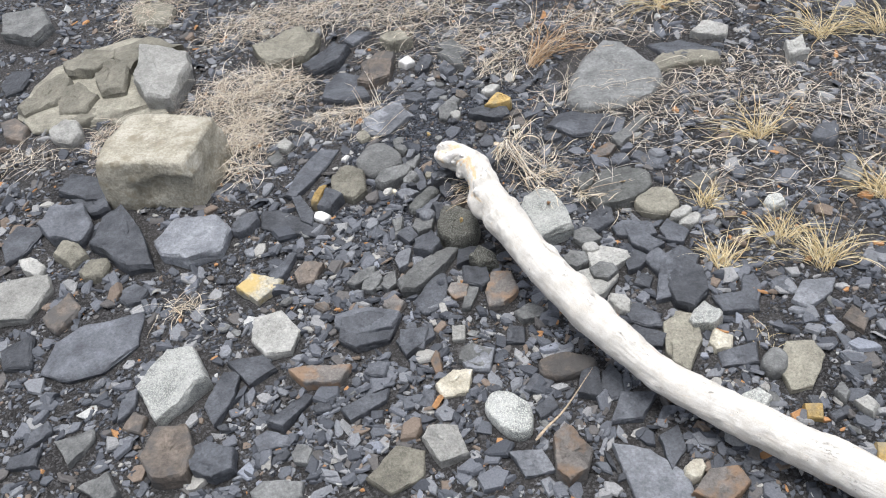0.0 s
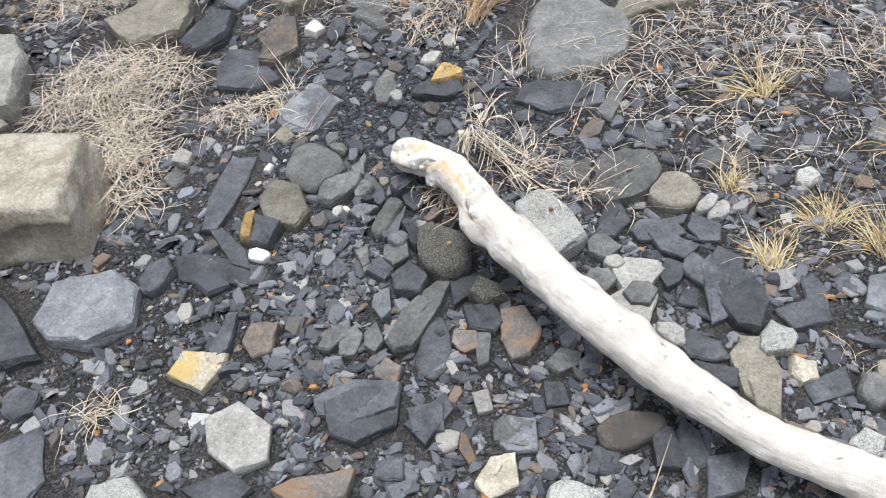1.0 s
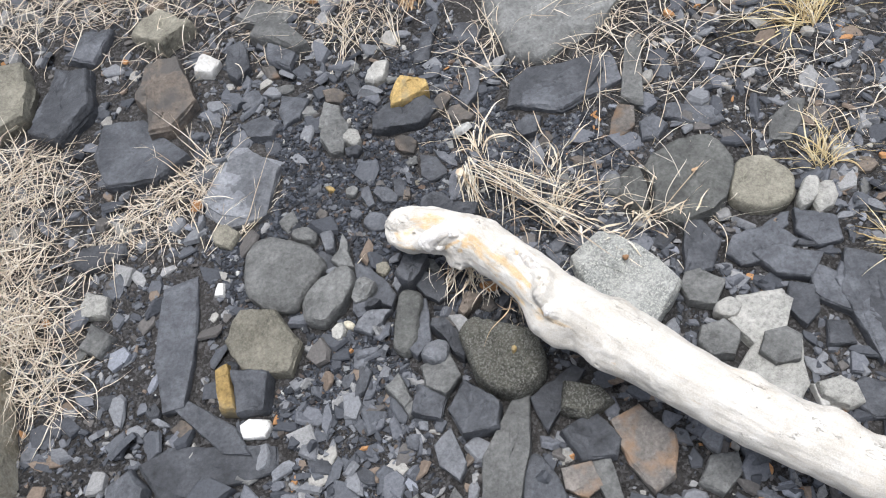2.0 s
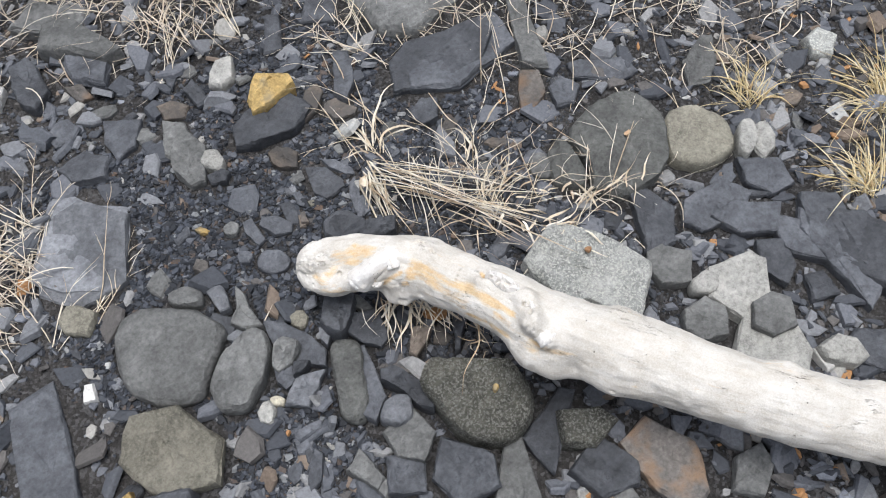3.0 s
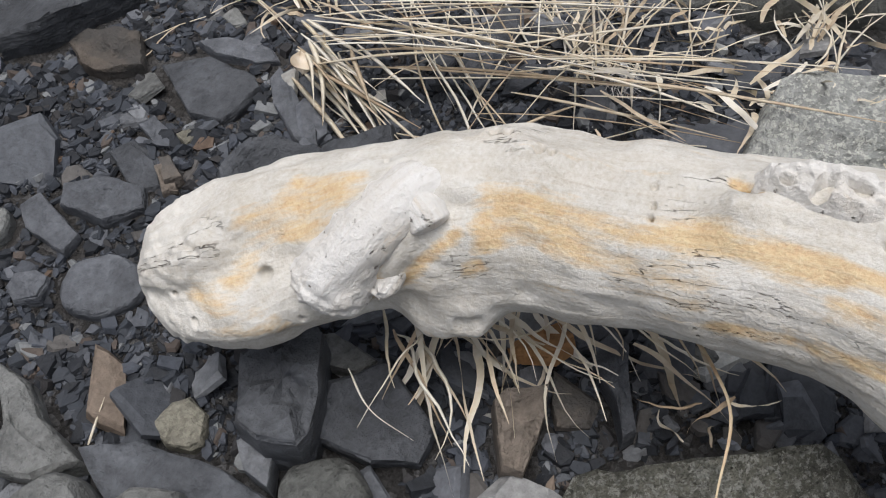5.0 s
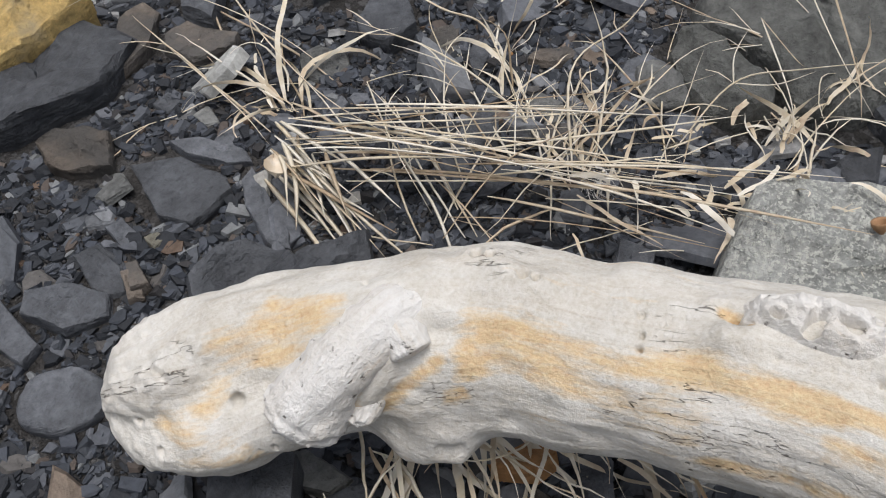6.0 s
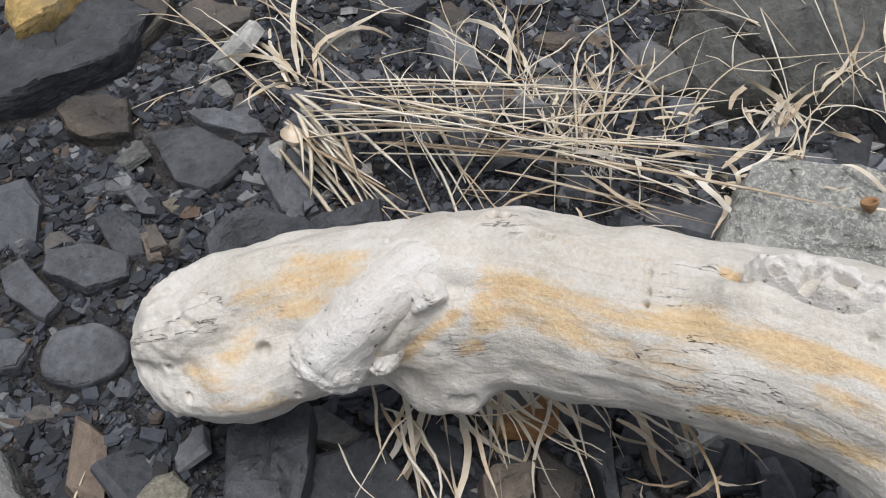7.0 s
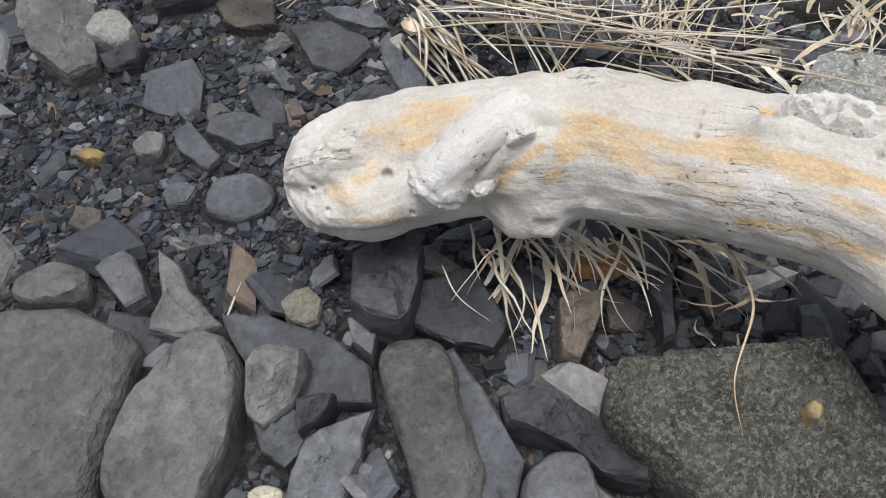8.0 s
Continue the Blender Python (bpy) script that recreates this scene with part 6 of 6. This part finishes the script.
leaves(-0.009, 1.699, 7, 0.005, "curled dry leaves on a dead stem", None, 70, 0.07, (0.015, 0.03), slim=0.6)

# ---- small finds ----
def dead_leaf(x, y, h, length, wide, yaw, roll, material, label):
    """A dry cupped leaf with a midrib and a short stem."""
    u, v = np.meshgrid(np.linspace(0, 1, 15), np.linspace(-1, 1, 9), indexing="ij")
    half = wide / 2 * np.sin(np.pi * u**0.8) ** 0.8
    px, py = (u - 0.5) * length, v * half
    pz = 0.25 * wide * v**2 + 0.18 * length * (u - 0.5) ** 2 + 0.02 * length * np.sin(9 * u + 3 * v) - 0.03 * wide * (v == 0)
    top = np.stack([px, py, pz], -1).reshape(-1, 3)
    n = len(top)
    verts = np.r_[top, top - (0, 0, 0.0004)]
    faces = [(i * 9 + j, i * 9 + j + 1, (i + 1) * 9 + j + 1, (i + 1) * 9 + j) for i in range(14) for j in range(8)]
    faces += [tuple(n + k for k in f[::-1]) for f in faces]
    ob = new("dead_leaf", mesh_of("dead_leaf", verts, faces, material))
    ob.matrix_world = pose(x, y, gz(x, y) + h, roll, 12, yaw)
    return tagged(ob, label, "leaf")


def shell_cup(x, y, h, size):
    """A small brown cup with a spiral lip."""
    verts, faces = [], []
    rings, sides = 16, 22
    for i in range(rings):
        f = i / (rings - 1)
        r = size * (0.5 * math.sin(math.pi * min(f, 0.62) / 1.24 + 0.2) if f < 0.62 else 0.42 - 0.5 * (f - 0.62))
        z = size * (0.75 * min(f, 0.62) / 0.62 - (0 if f < 0.62 else 1.2 * (f - 0.62)))
        verts += [(r * math.cos(a + 2 * f), r * math.sin(a + 2 * f) * 0.9, z) for a in (k * 2 * math.pi / sides for k in range(sides))]
    faces = [(i * sides + j, i * sides + (j + 1) % sides, (i + 1) * sides + (j + 1) % sides, (i + 1) * sides + j) for i in range(rings - 1) for j in range(sides)]
    faces += [tuple(range(sides))[::-1], tuple(range((rings - 1) * sides, rings * sides))]
    ob = new("seed_cup", mesh_of("seed_cup", verts, faces, RUSSET))
    ob.matrix_world = pose(x, y, gz(x, y) + h, -25, 20, 10)
    return tagged(ob, "small brown dried seed cup lying on a granite block", "seed cup")


dead_leaf(0.044, 1.980, 0.03, 0.022, 0.013, 50, 25, HAY, "small cupped brown dead leaf resting on straw")
dead_leaf(0.368, 1.789, 0.03, 0.014, 0.010, 20, -30, RUSSET, "small curled brown dead leaf on a stalk")
dead_leaf(-0.061, 1.887, 0.012, 0.012, 0.008, 80, 10, RUSSET, "small curled brown dead leaf on gravel")
shell_cup(0.179, 1.695, 0.05, 0.010)
mat(0.157, 1.840, 0.007, 0.006, 0, 60, 0.022, straw_material("white_seed_fluff", [(0.0, (0.7, 0.68, 0.66)), (1.0, (0.85, 0.84, 0.83))]), "small tuft of white seed fluff caught in straw", 88, 0.012, 0.0007)
boulder(OCHRE, -0.034, 1.649, 0.010, 0.008, 0.006, 30, 6, 4, lift=0.056)

# ---- loose slate chips ----
laid = np.array(LAID)


def clear(x, y, size):
    """Whether a chip's place is off every stone that would bury it."""
    ok = np.ones(len(x), bool)
    for sx, sy, a, b, yaw, tall in laid:
        if tall < size * 0.3:
            continue
        c, s = math.cos(yaw), math.sin(yaw)
        u, v = (x - sx) * c + (y - sy) * s, (y - sy) * c - (x - sx) * s
        ok &= (u / (a * 0.93)) ** 2 + (v / (b * 0.93)) ** 2 > 1
    return ok


def chip_form(rng, corners, plain=False):
    """One flake: bottom ring, top ring and a narrower cap."""
    a = (np.arange(corners) + rng.uniform(-0.35, 0.35, corners)) * 2 * np.pi / corners + rng.uniform(0, 6.28)
    r = rng.uniform(0.55, 1.0, corners)
    e = np.stack([r * np.cos(a), r * np.sin(a) * rng.uniform(0.28, 0.85)], 1)
    top = e * rng.uniform(0.78, 0.97, (corners, 1)) + rng.uniform(-0.06, 0.06, 2)
    if plain:
        v = np.r_[np.c_[e, np.full(corners, -0.5)], np.c_[top, rng.uniform(0.25, 0.6, corners)]]
        return v, [(i, (i + 1) % corners, corners + (i + 1) % corners, corners + i) for i in range(corners)] + [tuple(range(corners, 2 * corners))]
    v = np.r_[np.c_[e, np.full(corners, -0.5)], np.c_[e * 1.02, rng.uniform(0.0, 0.3, corners)], np.c_[top, rng.uniform(0.4, 0.6, corners)]]
    f = [(k * corners + i, k * corners + (i + 1) % corners, (k + 1) * corners + (i + 1) % corners, (k + 1) * corners + i) for k in (0, 1) for i in range(corners)]
    return v, f + [tuple(range(2 * corners, 3 * corners))]


def chip_field(name, label, number, x0, x1, y0, y1, small, large, seed, lean=14.0, thick=0.3, thin_out=None, strip=False, material=None):
    """Chips over a stretch of beach, joined."""
    rng = np.random.RandomState(seed)
    forms = [chip_form(rng, rng.choice([4, 5, 5, 6, 6, 7]), large < 0.03) for _ in range(40)]
    x, y = rng.uniform(x0, x1, number), rng.uniform(y0, y1, number)
    size = small * (large / small) ** (rng.random_sample(number) ** 1.7)
    keep = clear(x, y, size.mean())
    if thin_out:
        keep &= vnoise(np.stack([x, y, 0 * x], 1), thin_out, seed) > -0.25 + rng.uniform(-0.35, 0.35, number)
    if strip:
        feather = 0.6 * rng.random_sample(number) ** 2
        keep &= (x > -1.05 - 0.55 * (y - 0.95) - feather) & (x < 0.95 + 0.27 * (y - 0.95) + feather)
        keep &= rng.random_sample(number) < np.interp(y, (1.7, 2.0), (1.0, 0.6))
        crumbled = np.hypot((x + 0.08) / 0.27, (y - 2.02) / 0.18) + 0.3 * vnoise(np.stack([x, y, 0 * x], 1), 9.0, 6)
        keep &= rng.random_sample(number) < np.interp(crumbled, (0.8, 1.15), (0.5 if large < 0.03 else 0.16, 1.0))
    x, y, size = x[keep], y[keep], size[keep]
    z = ground_height(x, y)
    pick = rng.randint(0, len(forms), len(x))
    rx, ry, rz = (np.radians(rng.normal(0, lean, len(x))) for _ in range(3))
    rz = rng.uniform(0, 2 * np.pi, len(x))
    deep = size * rng.uniform(0.5, 1.3, len(x)) * thick
    verts, faces, base = [], [], 0
    for i in range(len(x)):
        v, f = forms[pick[i]]
        q = v * (size[i] / 2, size[i] / 2, deep[i])
        q = q @ np.array(Euler((rx[i] + 0.11, ry[i], rz[i])).to_matrix()).T
        verts.append(q + (x[i], y[i], z[i] + 0.32 * deep[i]))
        faces += [tuple(base + k for k in face) for face in f]
        base += len(v)
    return tagged(new(name, mesh_of(name, np.concatenate(verts), faces, material or CHIPS, 0)), label, "gravel", kind="stuff")


chip_field("slate_gravel", "scattered slate gravel on the slope around", 15000, -5.0, 4.0, -1.5, 6.0, 0.02, 0.08, 5, 13, 0.22)
chip_field("slate_gravel", "coarse loose slate gravel in greys and browns", 32000, -2.9, 2.1, 0.6, 3.6, 0.017, 0.07, 1, 21, 0.16, strip=True)
chip_field("slate_gravel", "heaped pale slate shards below the log", 3000, -0.45, 0.6, 1.0, 1.74, 0.018, 0.06, 9, 22, 0.16)
chip_field("slate_gravel", "medium slate chips covering the beach", 64000, -2.8, 2.0, 0.65, 3.4, 0.009, 0.024, 2, 16, 0.24, strip=True)
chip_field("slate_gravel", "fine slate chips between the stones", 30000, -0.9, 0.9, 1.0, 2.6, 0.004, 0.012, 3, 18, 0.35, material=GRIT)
chip_field("slate_gravel", "fine dark flakes beside the driftwood's head", 26000, -0.38, 0.3, 1.72, 2.3, 0.007, 0.020, 6, 14, 0.24, material=GRIT)
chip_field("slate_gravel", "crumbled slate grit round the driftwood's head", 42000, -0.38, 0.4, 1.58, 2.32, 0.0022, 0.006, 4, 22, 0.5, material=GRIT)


def loose_chips(number, seed):
    """Single slates that can be told apart, round the log."""
    rng = np.random.RandomState(seed)
    shared = []
    for i in range(24):
        v, f = chip_form(rng, rng.choice([5, 6, 6, 7]))
        shared.append([mesh_of("slate_chip", v * (0.5, 0.5, 0.16), f, m, 0) for m in (SLATE, BLUE, GREY, RUST, BROWN, PALE)])
    done = 0
    while done < number:
        x, y = rng.uniform(-0.75, 0.85), rng.uniform(0.95, 2.35)
        size = rng.uniform(0.022, 0.055)
        if not clear(np.array([x]), np.array([y]), size)[0]:
            continue
        ob = new("slate_chip", shared[rng.randint(24)][rng.choice([0, 0, 0, 0, 0, 0, 0, 0, 0, 0, 1, 1, 1, 2, 2, 2, 4])])
        ob.matrix_world = pose(x, y, gz(x, y) + 0.05 * size, 6 + rng.normal(0, 11), rng.normal(0, 11), rng.uniform(0, 360)) @ Matrix.Diagonal((size, size, size, 1))
        tagged(ob, "small loose slate chip lying in gravel", "stone chip", "loose slate chips")
        done += 1


loose_chips(290, 8)
